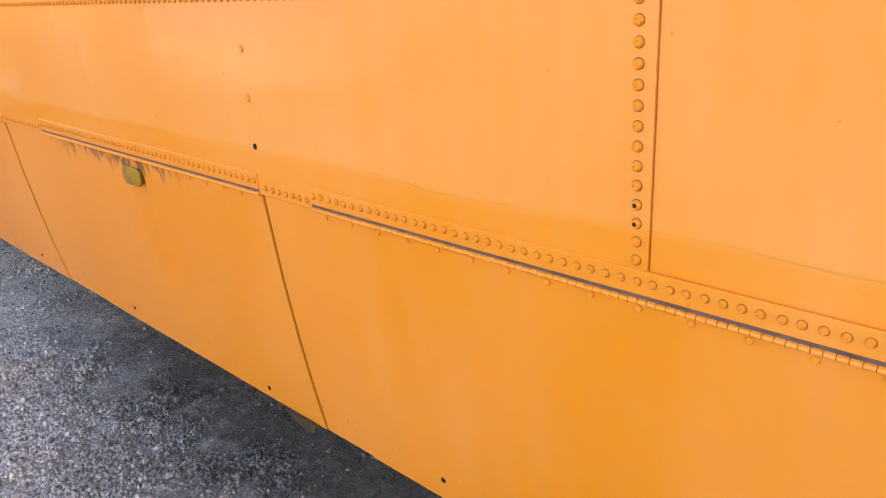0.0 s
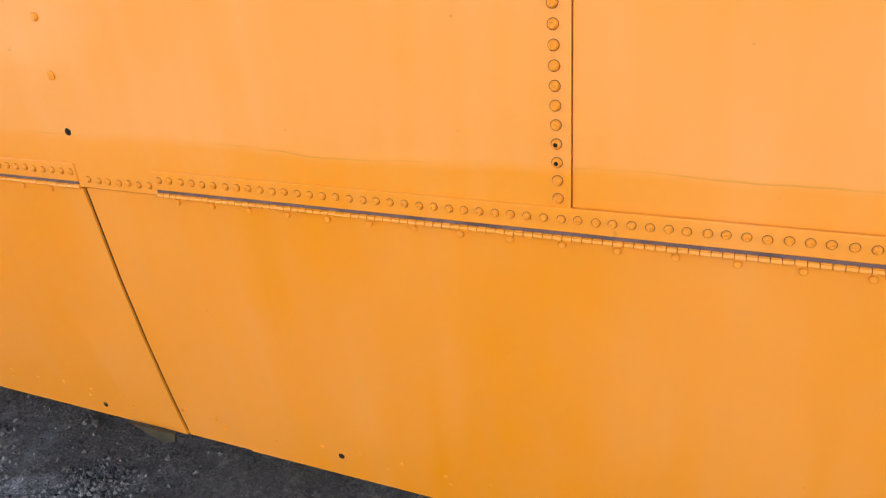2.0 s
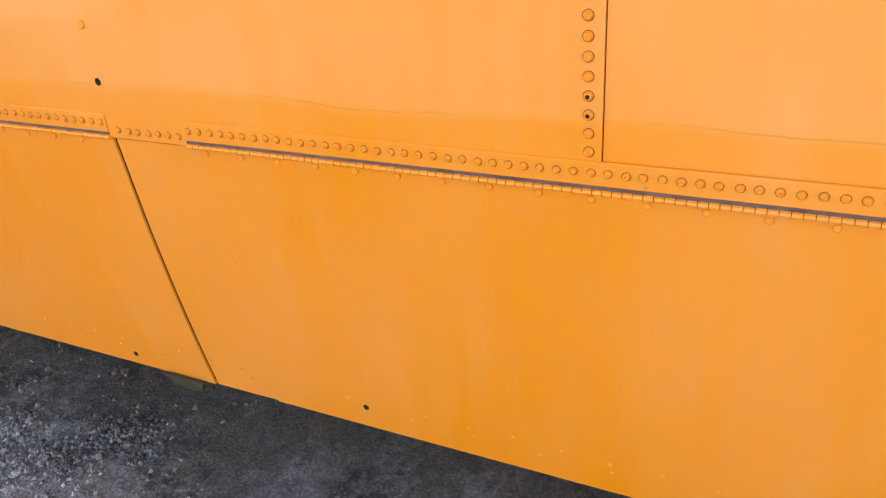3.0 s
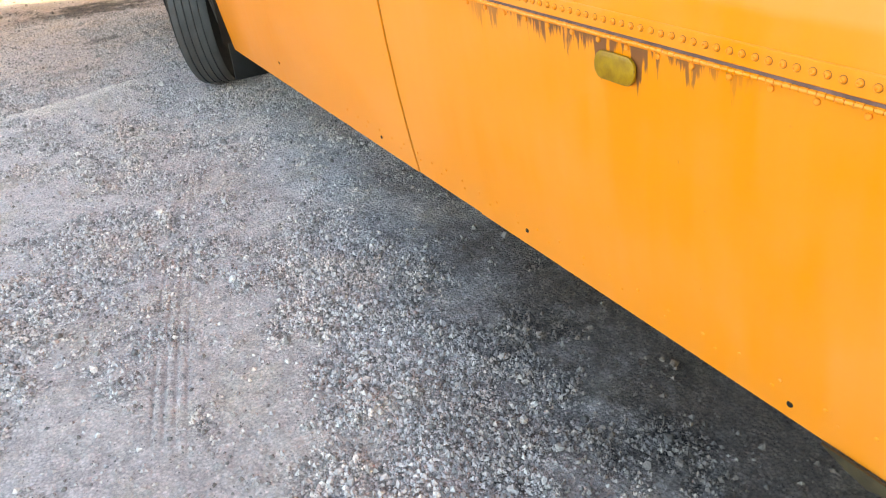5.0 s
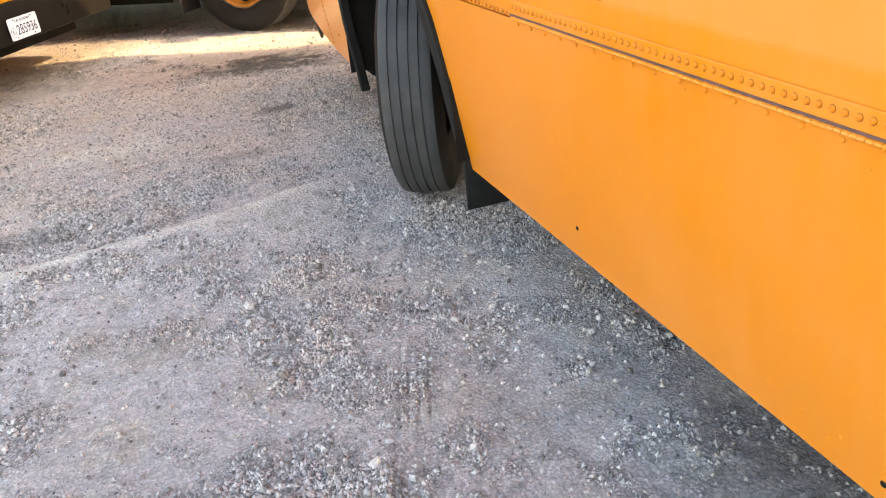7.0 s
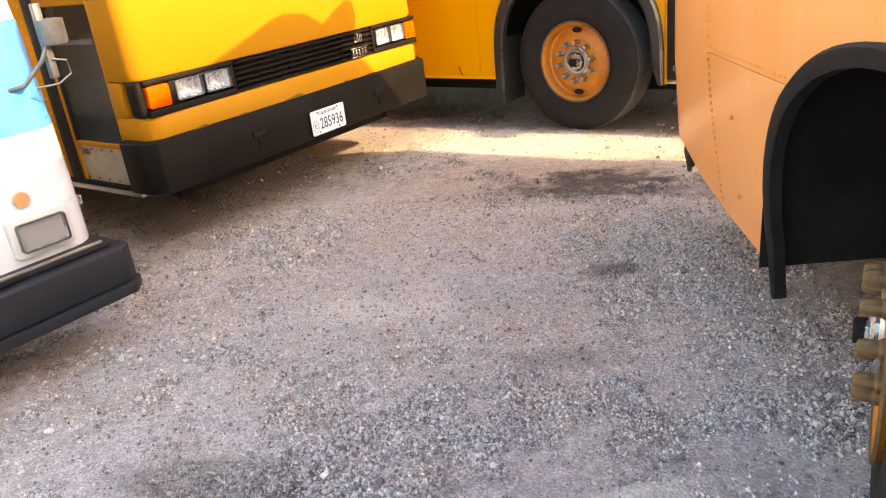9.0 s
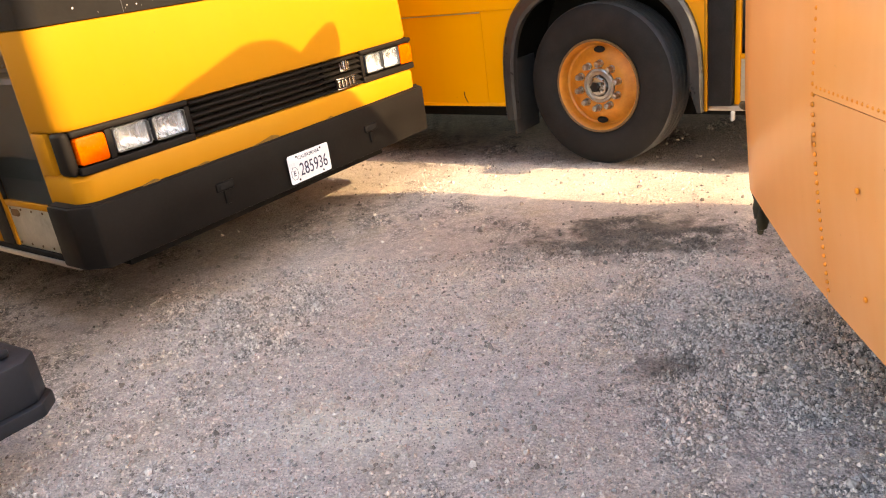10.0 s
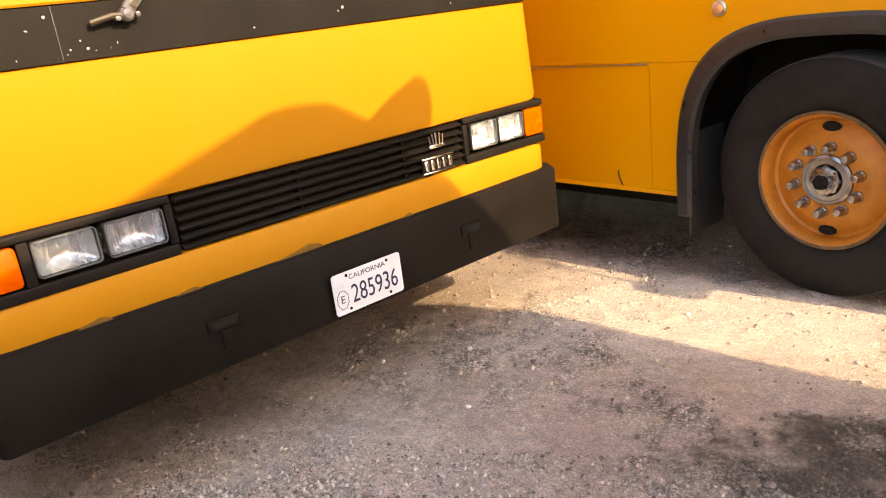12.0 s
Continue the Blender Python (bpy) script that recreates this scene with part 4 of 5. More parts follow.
    # hanging lamp bracket on the nose corner
    for y, z, h, w, turn in ((7.98, 0.65, 0.065, 0.034, 16), (7.95, 0.54, 0.06, 0.026, -14), (8.0, 0.58, 0.075, 0.02, 8), (7.97, 0.5, 0.045, 0.014, 24)):
        bm = lathe([(0.0, -0.5), (0.35, -0.42), (0.8, -0.1), (1.0, 0.2), (0.7, 0.45), (0.0, 0.5)], 10)
        moved(bm, pose(-HALF + 0.14, y + 0.0, z, turn, 90, 0) @ Matrix.Diagonal((2 * h, w * 0.45, w, 1)))
        part("broken_lamp", bm, OILY, bus, "grimy broken corner lamp")
    part("latch", box(-HALF + 0.06, -HALF + 0.1, 7.93, 7.985, 0.935, 0.96, 0.006), OILY, bus, "rusty corner latch")
    part("latch", box(-HALF + 0.07, -HALF + 0.1, 7.94, 7.98, 0.79, 0.81, 0.005), OILY, bus, "rusty corner latch")
    # wing mirror held out ahead of the near front corner
    at = (-HALF - 0.03, 8.57, 2.265)
    arm = part("mirror_arm", tube([(-HALF + 0.12, 8.0, 1.95), (-HALF + 0.05, 8.35, 2.02), (-HALF - 0.03, 8.6, 2.185)], 0.014), RUBBER, bus)
    bm = prism([(-0.24, -0.05), (-0.1, -0.12), (0.1, -0.12), (0.14, 0.0), (0.13, 0.08), (0.08, 0.11), (-0.06, 0.05)], "x", -0.03, 0.03, 0.012)
    part("wing_mirror", moved(bm, pose(*at, 0, 0, -26)), RUBBER, arm, "black wing mirror")
    # wheels: the front pair is turned to the right
    wheel(bus, -1.0, 6.0, 0.52 + 0.096, -1, -27, wide=0.86, reach=0.03, nut_mat=RUST)
    wheel(bus, 1.0, 6.0, 0.52 + 0.096, 1, -27)
    for x in (-1.03, 1.03):
        wheel(bus, x, -1.9, 0.52 - 0.03, math.copysign(1, x))
    return bus


orange_bus()


# ---- the yellow bus facing the lane ----
WIDER = 0.105  # the nose reaches further out on the entrance side


def nose_plan(half, y0, back, r=0.2, n=6):
    """Plan outline of a bus nose, from its right flank round the front to its left flank."""
    wide, near = half + WIDER, -0.3
    pts = [(wide, near)]
    pts += [(wide - r + r * math.cos(radians(a)), y0 - r * 0.8 + r * 0.8 * math.sin(radians(a))) for a in [90 * i / n for i in range(n + 1)]]
    pts += [(x * half, y0 + 0.02 * (1 - x * x)) for x in (0.5, 0.0, -0.5)]
    pts += [(-half + r - r * math.cos(radians(a)), y0 - r * 0.8 + r * 0.8 * math.sin(radians(a))) for a in [90 - 90 * i / n for i in range(n + 1)]]
    return pts + [(-half, back)]


def nose_band(levels, half, y0, back, r=0.2):
    """A band round the nose: levels of (z, inset)."""
    bm = bmesh.new()
    rows = []
    for z, inset in levels:
        rows.append([bm.verts.new((x, y, z)) for x, y in nose_plan(half - inset, y0 - inset, back, r)])
    for a, b in zip(rows, rows[1:]):
        for i in range(len(a) - 1):
            bm.faces.new((a[i], a[i + 1], b[i + 1], b[i]))
    bm.faces.new(rows[0])
    bm.faces.new(rows[-1][::-1])
    return bm


def lettering(text, size, parent, m, material):
    cu = bpy.data.curves.new("lettering", "FONT")
    cu.body, cu.size, cu.align_x, cu.align_y, cu.extrude = text, size, "CENTER", "CENTER", 0.0006
    tmp = new("lettering", cu)
    bpy.context.view_layer.update()
    me = bpy.data.meshes.new_from_object(tmp.evaluated_get(bpy.context.evaluated_depsgraph_get()))
    bpy.data.objects.remove(tmp)
    me.materials.clear()
    me.materials.append(material)
    ob = part("lettering", me, None, parent)
    ob.matrix_basis = m
    return ob


def headlamp(parent, x0, x1, z0, z1, y):
    frame_ob = part("headlamp", prism(round_rect(x0, x1, z0, z1, 0.012), "y", y - 0.05, y - 0.046), CHROME, parent, "clear rectangular headlamp")
    # bright dished reflector behind the glass
    bm = bmesh.new()
    rows = []
    cx, cz = (x0 + x1) / 2, (z0 + z1) / 2
    for k, d in ((0.94, 0.0), (0.8, 0.018), (0.5, 0.034), (0.2, 0.042)):
        rows.append([bm.verts.new((cx + (u - cx) * k, y - 0.001 - d, cz + (v - cz) * k)) for u, v in round_rect(x0, x1, z0, z1, 0.012)])
    for a, b in zip(rows, rows[1:]):
        for i in range(len(a)):
            bm.faces.new((a[i], a[(i + 1) % len(a)], b[(i + 1) % len(b)], b[i]))
    bm.faces.new(rows[-1])
    part("reflector", bm, LAMPBACK, frame_ob, "bright lamp reflector")
    rim = bmesh.new()
    o, i = round_rect(x0 - 0.0015, x1 + 0.0015, z0 - 0.0015, z1 + 0.0015, 0.013), round_rect(x0 + 0.0015, x1 - 0.0015, z0 + 0.0015, z1 - 0.0015, 0.011)
    ring = [[rim.verts.new((u, yy, v)) for u, v in pts] for pts, yy in ((o, y - 0.012), (o, y + 0.014), (i, y + 0.014), (i, y))]
    for a, b in zip(ring, ring[1:]):
        for k in range(len(a)):
            rim.faces.new((a[k], a[(k + 1) % len(a)], b[(k + 1) % len(b)], b[k]))
    part("lamp_rim", rim, DULL, frame_ob, "thin chrome rim")
    part("lens", box(x0 + 0.004, x1 - 0.004, y + 0.003, y + 0.006, z0 + 0.005, z1 - 0.005), LENS, frame_ob, "clear lens").visible_shadow = False


def yellow_bus():
    bus = thing("yellow_bus", pose(-1.11, 9.16, 0, 0, 0.52, -122.1), "yellow transit bus with black bumper and long black grille", "bus")
    H, yb, back = 1.105, -0.05, -0.45
    r = 0.1
    part("nose_panel", nose_band([(0.965, 0.03), (0.975, 0.008), (0.995, 0.0), (1.374, 0.012), (1.38, 0.02)], H, yb, back, r), PAINT_B, bus)
    part("lower_nose", nose_band([(0.6, 0.02), (0.64, 0.0), (0.765, 0.0), (0.787, 0.012), (0.79, 0.03)], H, yb + 0.012, back, r), PAINT_B, bus)
    part("nose_band", nose_band([(1.38, 0.014), (1.383, 0.008), (1.526, 0.014), (1.53, 0.03)], H, yb, back, r), BLACK, bus, "black painted band below the windshield")
    part("brow", nose_band([(1.53, 0.016), (1.536, 0.012), (1.58, 0.016), (1.59, 0.03)], H, yb, back, r), PAINT_B, bus)
    part("grille_bed", nose_band([(0.78, 0.09), (0.98, 0.09)], H, yb, back + 0.1, r), BLACK, bus)
    # long louvred grille between the lamps
    grille = part("grille", box(-0.6, 0.6, yb - 0.045, yb - 0.03, 0.79, 0.972, 0.003), BLACK, bus, "black louvred grille")
    for k in range(6):
        z = 0.804 + 0.0305 * k
        part("slat", moved(box(-0.595, 0.595, -0.017, 0.017, -0.004, 0.004, 0.0025), pose(0, yb - 0.004, z, -20)), BLACK, grille)
    for x in (-0.3, 0.16):
        part("grille_post", box(x - 0.004, x + 0.004, yb - 0.03, yb - 0.004, 0.792, 0.97), BLACK, grille)
    for s in (-1, 1):
        x0, x1 = sorted((s * 0.605, s * (1.178 if s > 0 else 1.085)))
        bez = part("lamp_bezel", box(x0, x1, yb - 0.08, yb - 0.055, 0.792, 0.975, 0.006), BLACK, bus, "black lamp bezel")
        part("bezel_top", box(x0, x1, yb - 0.02, yb + 0.014, 0.947, 0.974, 0.009, 3), BLACK, bez)
        part("bezel_bottom", box(x0, x1, yb - 0.02, yb + 0.014, 0.788, 0.822, 0.006, 3), BLACK, bez)
        part("bezel_inner", box(*sorted((s * 0.602, s * 0.628)), yb - 0.03, yb + 0.01, 0.823, 0.946, 0.006), BLACK, bez)
        part("bezel_end", box(*sorted((s * (1.17 if s > 0 else 1.082), s * (1.212 if s > 0 else 1.106))), yb - 0.11, yb - (0.006 if s > 0 else 0.02), 0.789, 0.973, 0.02, 3), BLACK, bez)
        for a, b in ((0.636, 0.806), (0.828, 0.998)) if s > 0 else ((0.642, 0.788), (0.802, 0.948)):
            u0, u1 = sorted((s * a, s * b))
            headlamp(bus, u0, u1, 0.838, 0.94, yb)
        u0, u1 = sorted((s * (1.036 if s > 0 else 0.962), s * (1.168 if s > 0 else 1.075)))
        turn = part("turn_lamp", prism(round_rect(u0, u1, 0.828, 0.942, 0.014), "y", yb - 0.03, yb + 0.013, 0.005), AMBER, bus, "orange turn signal lamp")
        part("lamp_gasket", box(*sorted((s * (1.003 if s > 0 else 0.952), s * (1.032 if s > 0 else 0.96))), yb - 0.03, yb + 0.01, 0.823, 0.946, 0.003), BLACK, turn)
    # badge on the grille: a spiky crest over a framed nameplate of bars
    bx = -0.445
    badge = part("badge", prism(round_rect(bx - 0.08, bx + 0.08, 0.802, 0.86, 0.008), "y", yb + 0.01, yb + 0.02, 0.002), BLACK, bus, "chrome grille badge")
    for k in range(5):
        part("badge_bar", box(bx - 0.07 + 0.03 * k, bx - 0.052 + 0.03 * k, yb + 0.02, yb + 0.024, 0.812, 0.85, 0.001), CHROME, badge)
    for z0, z1 in ((0.8, 0.806), (0.856, 0.862)):
        part("badge_edge", box(bx - 0.082, bx + 0.082, yb + 0.018, yb + 0.026, z0, z1, 0.001), CHROME, badge)
    bm = bmesh.new()
    add_box(bm, bx - 0.045, bx + 0.035, yb + 0.01, yb + 0.022, 0.892, 0.904, 0.002)
    for k in range(5):
        a = radians(-36 + 18 * k)
        tube([(bx - 0.005 + 0.015 * (k - 2), yb + 0.017, 0.902), (bx - 0.005 + 0.062 * math.sin(a), yb + 0.017, 0.904 + 0.045 * math.cos(a))], 0.004, 6, bm)
    part("badge_crest", bm, CHROME, badge, "chrome spiked crest")
    # bumper with cut corners
    plan = [(1.262, -0.27), (1.262, -0.1), (1.205, 0.0), (-1.09, 0.0), (-1.15, -0.08), (-1.15, back), (-1.05, back), (-1.05, -0.2), (1.1, -0.2), (1.1, -0.27)]
    bumper = part("bumper", prism(plan, "z", 0.392, 0.668, 0.012), BLACK, bus, "black impact bumper with cut corners")
    part("bumper_cap", prism([(1.25, -0.27), (1.25, -0.105), (1.195, -0.015), (-1.08, -0.015), (-1.14, -0.085), (-1.14, back)], "z", 0.66, 0.673, 0.004), BLACK, bumper)
    for x in (-0.545, 0.545):
        hook = part("tow_eye", box(x - 0.055, x + 0.055, -0.01, 0.012, 0.522, 0.567, 0.01), BLACK, bumper, "black tow eye")
        part("tow_slot", prism(round_rect(x - 0.038, x + 0.038, 0.536, 0.556, 0.009), "y", 0.012, 0.0135), DARK, hook)
        part("tow_shank", box(x - 0.02, x + 0.016, -0.01, 0.008, 0.455, 0.524, 0.006), BLACK, hook)
    for x, w, h in ((0.22, 0.1, 0.022), (0.9, 0.05, 0.012), (0.62, 0.045, 0.01), (-0.25, 0.03, 0.012)):
        bm = prism([(x - w, 0.672), (x + w, 0.672), (x + w * 0.2, 0.672 + h * 0.5), (x - w * 0.35, 0.672 + h), (x - w * 0.7, 0.672 + h * 0.7)], "y", yb, yb + 0.0335)
        part("rub_mark", bm, GRIME, bus, "dark rubbed grime")
    # number plate
    px, pz = -0.008, 0.49
    plate = part("number_plate", prism(round_rect(px - 0.1525, px + 0.1525, pz - 0.076, pz + 0.076, 0.012), "y", 0.014, 0.0165), PLATE_W, bumper, "white number plate with dark blue digits")
    face = lambda dx, dz: Matrix.Translation((px - dx, 0.017, pz + dz)) @ Euler((math.pi / 2, 0, math.pi)).to_matrix().to_4x4()
    lettering("285936", 0.098, plate, face(0.026, -0.016) @ Matrix.Diagonal((0.72, 1, 1, 1)), INK)
    lettering("CALIFORNIA", 0.026, plate, face(0.0, 0.052) @ Matrix.Diagonal((1.1, 1, 1, 1)), INK)
    lettering("E", 0.04, plate, face(-0.118, -0.022), INK)
    for k in range(8):
        a0, a1 = radians(45 * k + 22.5), radians(45 * k + 67.5)
        cx, cz = px + 0.118, pz - 0.022
        part("octagon_stroke", tube([(cx + 0.025 * math.cos(a0), 0.017, cz + 0.036 * math.sin(a0)), (cx + 0.025 * math.cos(a1), 0.017, cz + 0.036 * math.sin(a1))], 0.0012, 5), INK, plate)
    for dx in (-0.09, 0.09):
        for dz in (-0.062, 0.062):
            ob = part("plate_bolt", lathe([(0.006, 0.0), (0.005, 0.003), (0.0, 0.004)], 8), DARK, plate)
            ob.matrix_basis = pose(px + dx, 0.016, pz + dz, 0, 0, 90)
    # chips and rivets on the black band
    for x, z in ((0.8, 1.395), (0.81, 1.5), (0.72, 1.41), (0.66, 1.405), (0.5, 1.41), (0.47, 1.403), (0.22, 1.41), (-0.1, 1.43), (-0.12, 1.44), (-0.62, 1.41), (-0.55, 1.4), (-0.7, 1.45), (0.95, 1.385), (1.0, 1.43), (0.765, 1.412), (0.735, 1.432), (0.7, 1.402), (0.64, 1.416), (0.775, 1.4), (0.9, 1.4), (0.86, 1.47), (-0.66, 1.43), (-0.58, 1.46), (-0.74, 1.415), (-0.9, 1.42)):
        ob = part("paint_chip", lathe([(0.0042, 0.0), (0.003, 0.001), (0.0, 0.0012)], 7), PALE, bus)
        ob.matrix_basis = pose(x, yb - 0.011 + 0.02 * (1 - (x / H) ** 2), z, random.uniform(0, 90), 0, 90) @ Matrix.Diagonal((1, random.uniform(0.4, 1.3), random.uniform(0.35, 1.1), 1))
    part("band_seam", box(0.788, 0.7893, yb - 0.012, yb + 0.0008, 1.384, 1.526), DULL, bus, "thin pale seam")
    # wiper foot
    wiper = part("wiper", prism([(0.592, 1.482), (0.62, 1.505), (0.36, 1.79), (0.1, 2.03), (0.085, 2.012), (0.338, 1.766)], "y", yb + 0.022, yb + 0.046, 0.004), WIPER, bus, "grimy grey wiper arm")
    part("wiper_channel", prism([(0.588, 1.5), (0.598, 1.508), (0.353, 1.778), (0.346, 1.772)], "y", yb + 0.046, yb + 0.05), OILY, wiper)
    part("wiper_knuckle", moved(lathe([(0.0, -0.004), (0.019, -0.004), (0.02, 0.026), (0.013, 0.034), (0.0, 0.036)], 12), pose(0.607, yb + 0.012, 1.487, 0, 0, 90)), WIPER, wiper)
    for x, z in ((0.578, 1.484), (0.634, 1.478)):
        part("wiper_bolt", moved(lathe([(0.008, 0.0), (0.008, 0.026), (0.0, 0.03)], 6), pose(x, yb + 0.012, z, 0, 0, 90)), WIPER, wiper)
    part("wiper_spindle", tube([(0.705, yb + 0.02, 1.472), (0.65, yb + 0.03, 1.485), (0.6, yb + 0.032, 1.486)], 0.009, 8), OILY, wiper)
    part("windshield_sill", box(-1.1, 1.1, yb - 0.06, yb - 0.012, 1.592, 1.62, 0.006), RUBBER, bus, "black windshield seal")
    # body behind the nose
    shell(bus, -11.5, yb + 0.03, 1.598, 3.0, PAINT_B, 0.2, 0.08)
    z0, z1 = 0.33, 1.6
    R, L = 1.2, -1.105
    part("left_side_panel", box(L, L + 0.03, -11.5, back - 0.002, 0.4, z1, 0.004), PAINT_B, bus)
    part("right_side_panel", box(R - 0.03, R, -11.5, -1.502, 0.42, z1, 0.004), PAINT_B, bus)
    part("rear_panel", box(L + 0.031, R - 0.031, -11.5, -11.46, 0.4, z1), PAINT_B, bus)
    # chassis box set low so that the ground behind the bumper darkens
    part("floor_frame", box(-0.95, 0.95, -11.3, -0.3, 0.26, 0.62), DARK, bus, "dark chassis box, also keeping light out under the floor")
    for s in (-1, 1):
        part("nose_cheek", box(*sorted((s * (H - 0.05 + (WIDER if s > 0 else 0)), s * (H - 0.002 + (WIDER if s > 0 else 0)))), -0.3 if s > 0 else back, -0.2, 0.788, 0.968, 0.004), PAINT_B, bus)
    part("firewall", box(-1.1, 1.05, -0.5, back + 0.01, 0.45, 1.6), DARK, bus)
    # entrance door with glass, rail and metal kick plate
    door = part("entrance_door", box(R - 0.03, R - 0.004, -0.835, -0.8, 0.4, z1, 0.004), PAINT_B, bus, "bus entrance door frame")
    part("door_front_stile", box(R - 0.03, R - 0.004, -0.338, -0.302, 0.4, z1, 0.004), PAINT_B, door)
    part("door_rail", box(R - 0.03, R - 0.004, -0.799, -0.339, 0.606, 0.634, 0.004), PAINT_B, door)
    part("door_head", box(R - 0.03, R - 0.004, -0.799, -0.339, 1.36, z1, 0.004), PAINT_B, door)
    kick = part("kick_plate", box(R - 0.024, R - 0.012, -0.799, -0.339, 0.4, 0.605, 0.002), KICK, door, "bare metal kick plate")
    for y in (-0.78, -0.68, -0.58, -0.48, -0.38):
        for z in (0.418, 0.59):
            ob = part("screw", lathe([(0.007, 0.0), (0.005, 0.003), (0.0, 0.0035)], 8), RUST, kick)
            ob.location = (R - 0.012, y, z)
    part("kick_latch", prism(round_rect(-0.77, -0.7, 0.555, 0.59, 0.015), "x", R - 0.014, R - 0.004, 0.003), RUST, kick)
    part("door_pane", box(R - 0.02, R - 0.015, -0.799, -0.339, 0.635, 1.359), PANE, door, "clear door glass").visible_shadow = False
    part("pane_seal", box(R - 0.022, R - 0.002, -0.799, -0.785, 0.635, 1.359, 0.003), RUBBER, door)
    part("door_seal", box(R - 0.03, R + 0.002, -0.95, -0.836, 0.4, z1, 0.006), RUBBER, door, "black rubber door edge")
    leaf = part("rear_door_leaf", box(R - 0.03, R - 0.002, -1.5, -0.951, 0.4, z1, 0.004), PAINT_B, bus, "rear leaf of the entrance door")
    for k in range(13):
        ob = part("rivet", RIVET_C, None, leaf)
        ob.location = (R - 0.002, -0.985, 0.44 + 0.085 * k)
    part("sill_strip", box(R - 0.05, R + 0.006, -1.5, -0.272, 0.345, 0.372, 0.003), STEEL, bus, "bare metal sill strip")
    part("sill_groove", box(R - 0.05, R + 0.002, -1.5, -0.272, 0.3725, 0.398, 0.003), DARK, bus)
    # dashboard side seen through the glass
    part("dash_panel", box(0.5, R - 0.24, -1.42, -0.72, 0.5, 1.13, 0.02), DASH, bus, "grey green dashboard side panel")
    part("dash_ledge", box(0.5, R - 0.2, -1.44, -0.7, 1.131, 1.165, 0.01), WHITE, bus, "pale dashboard ledge")
    part("step_well", box(0.46, R - 0.3, -1.5, -0.502, 0.4, 0.498, 0.02), DARK, bus)
    part("cab_back", box(0.3, 0.45, -1.5, -0.502, 0.45, 1.59), DARK, bus)
    part("hand_rail", tube([(R - 0.22, -1.12, 1.15), (R - 0.22, -1.11, 1.22), (R - 0.22, -1.07, 1.32), (R - 0.22, -1.0, 1.4), (R - 0.22, -0.9, 1.44)], 0.02, 10), WHITE, bus, "bright curved grab rail")
    for k in range(14):
        ob = part("rivet", RIVET_C, None, bus)
        ob.location = (R, -1.55, 0.46 + 0.08 * k)
    for s in (-1, 1):
        wheel(bus, s * 1.0, -2.5, 0.52, s)
        wheel(bus, s * 1.0, -8.3, 0.52, s)
    return bus


yellow_bus()


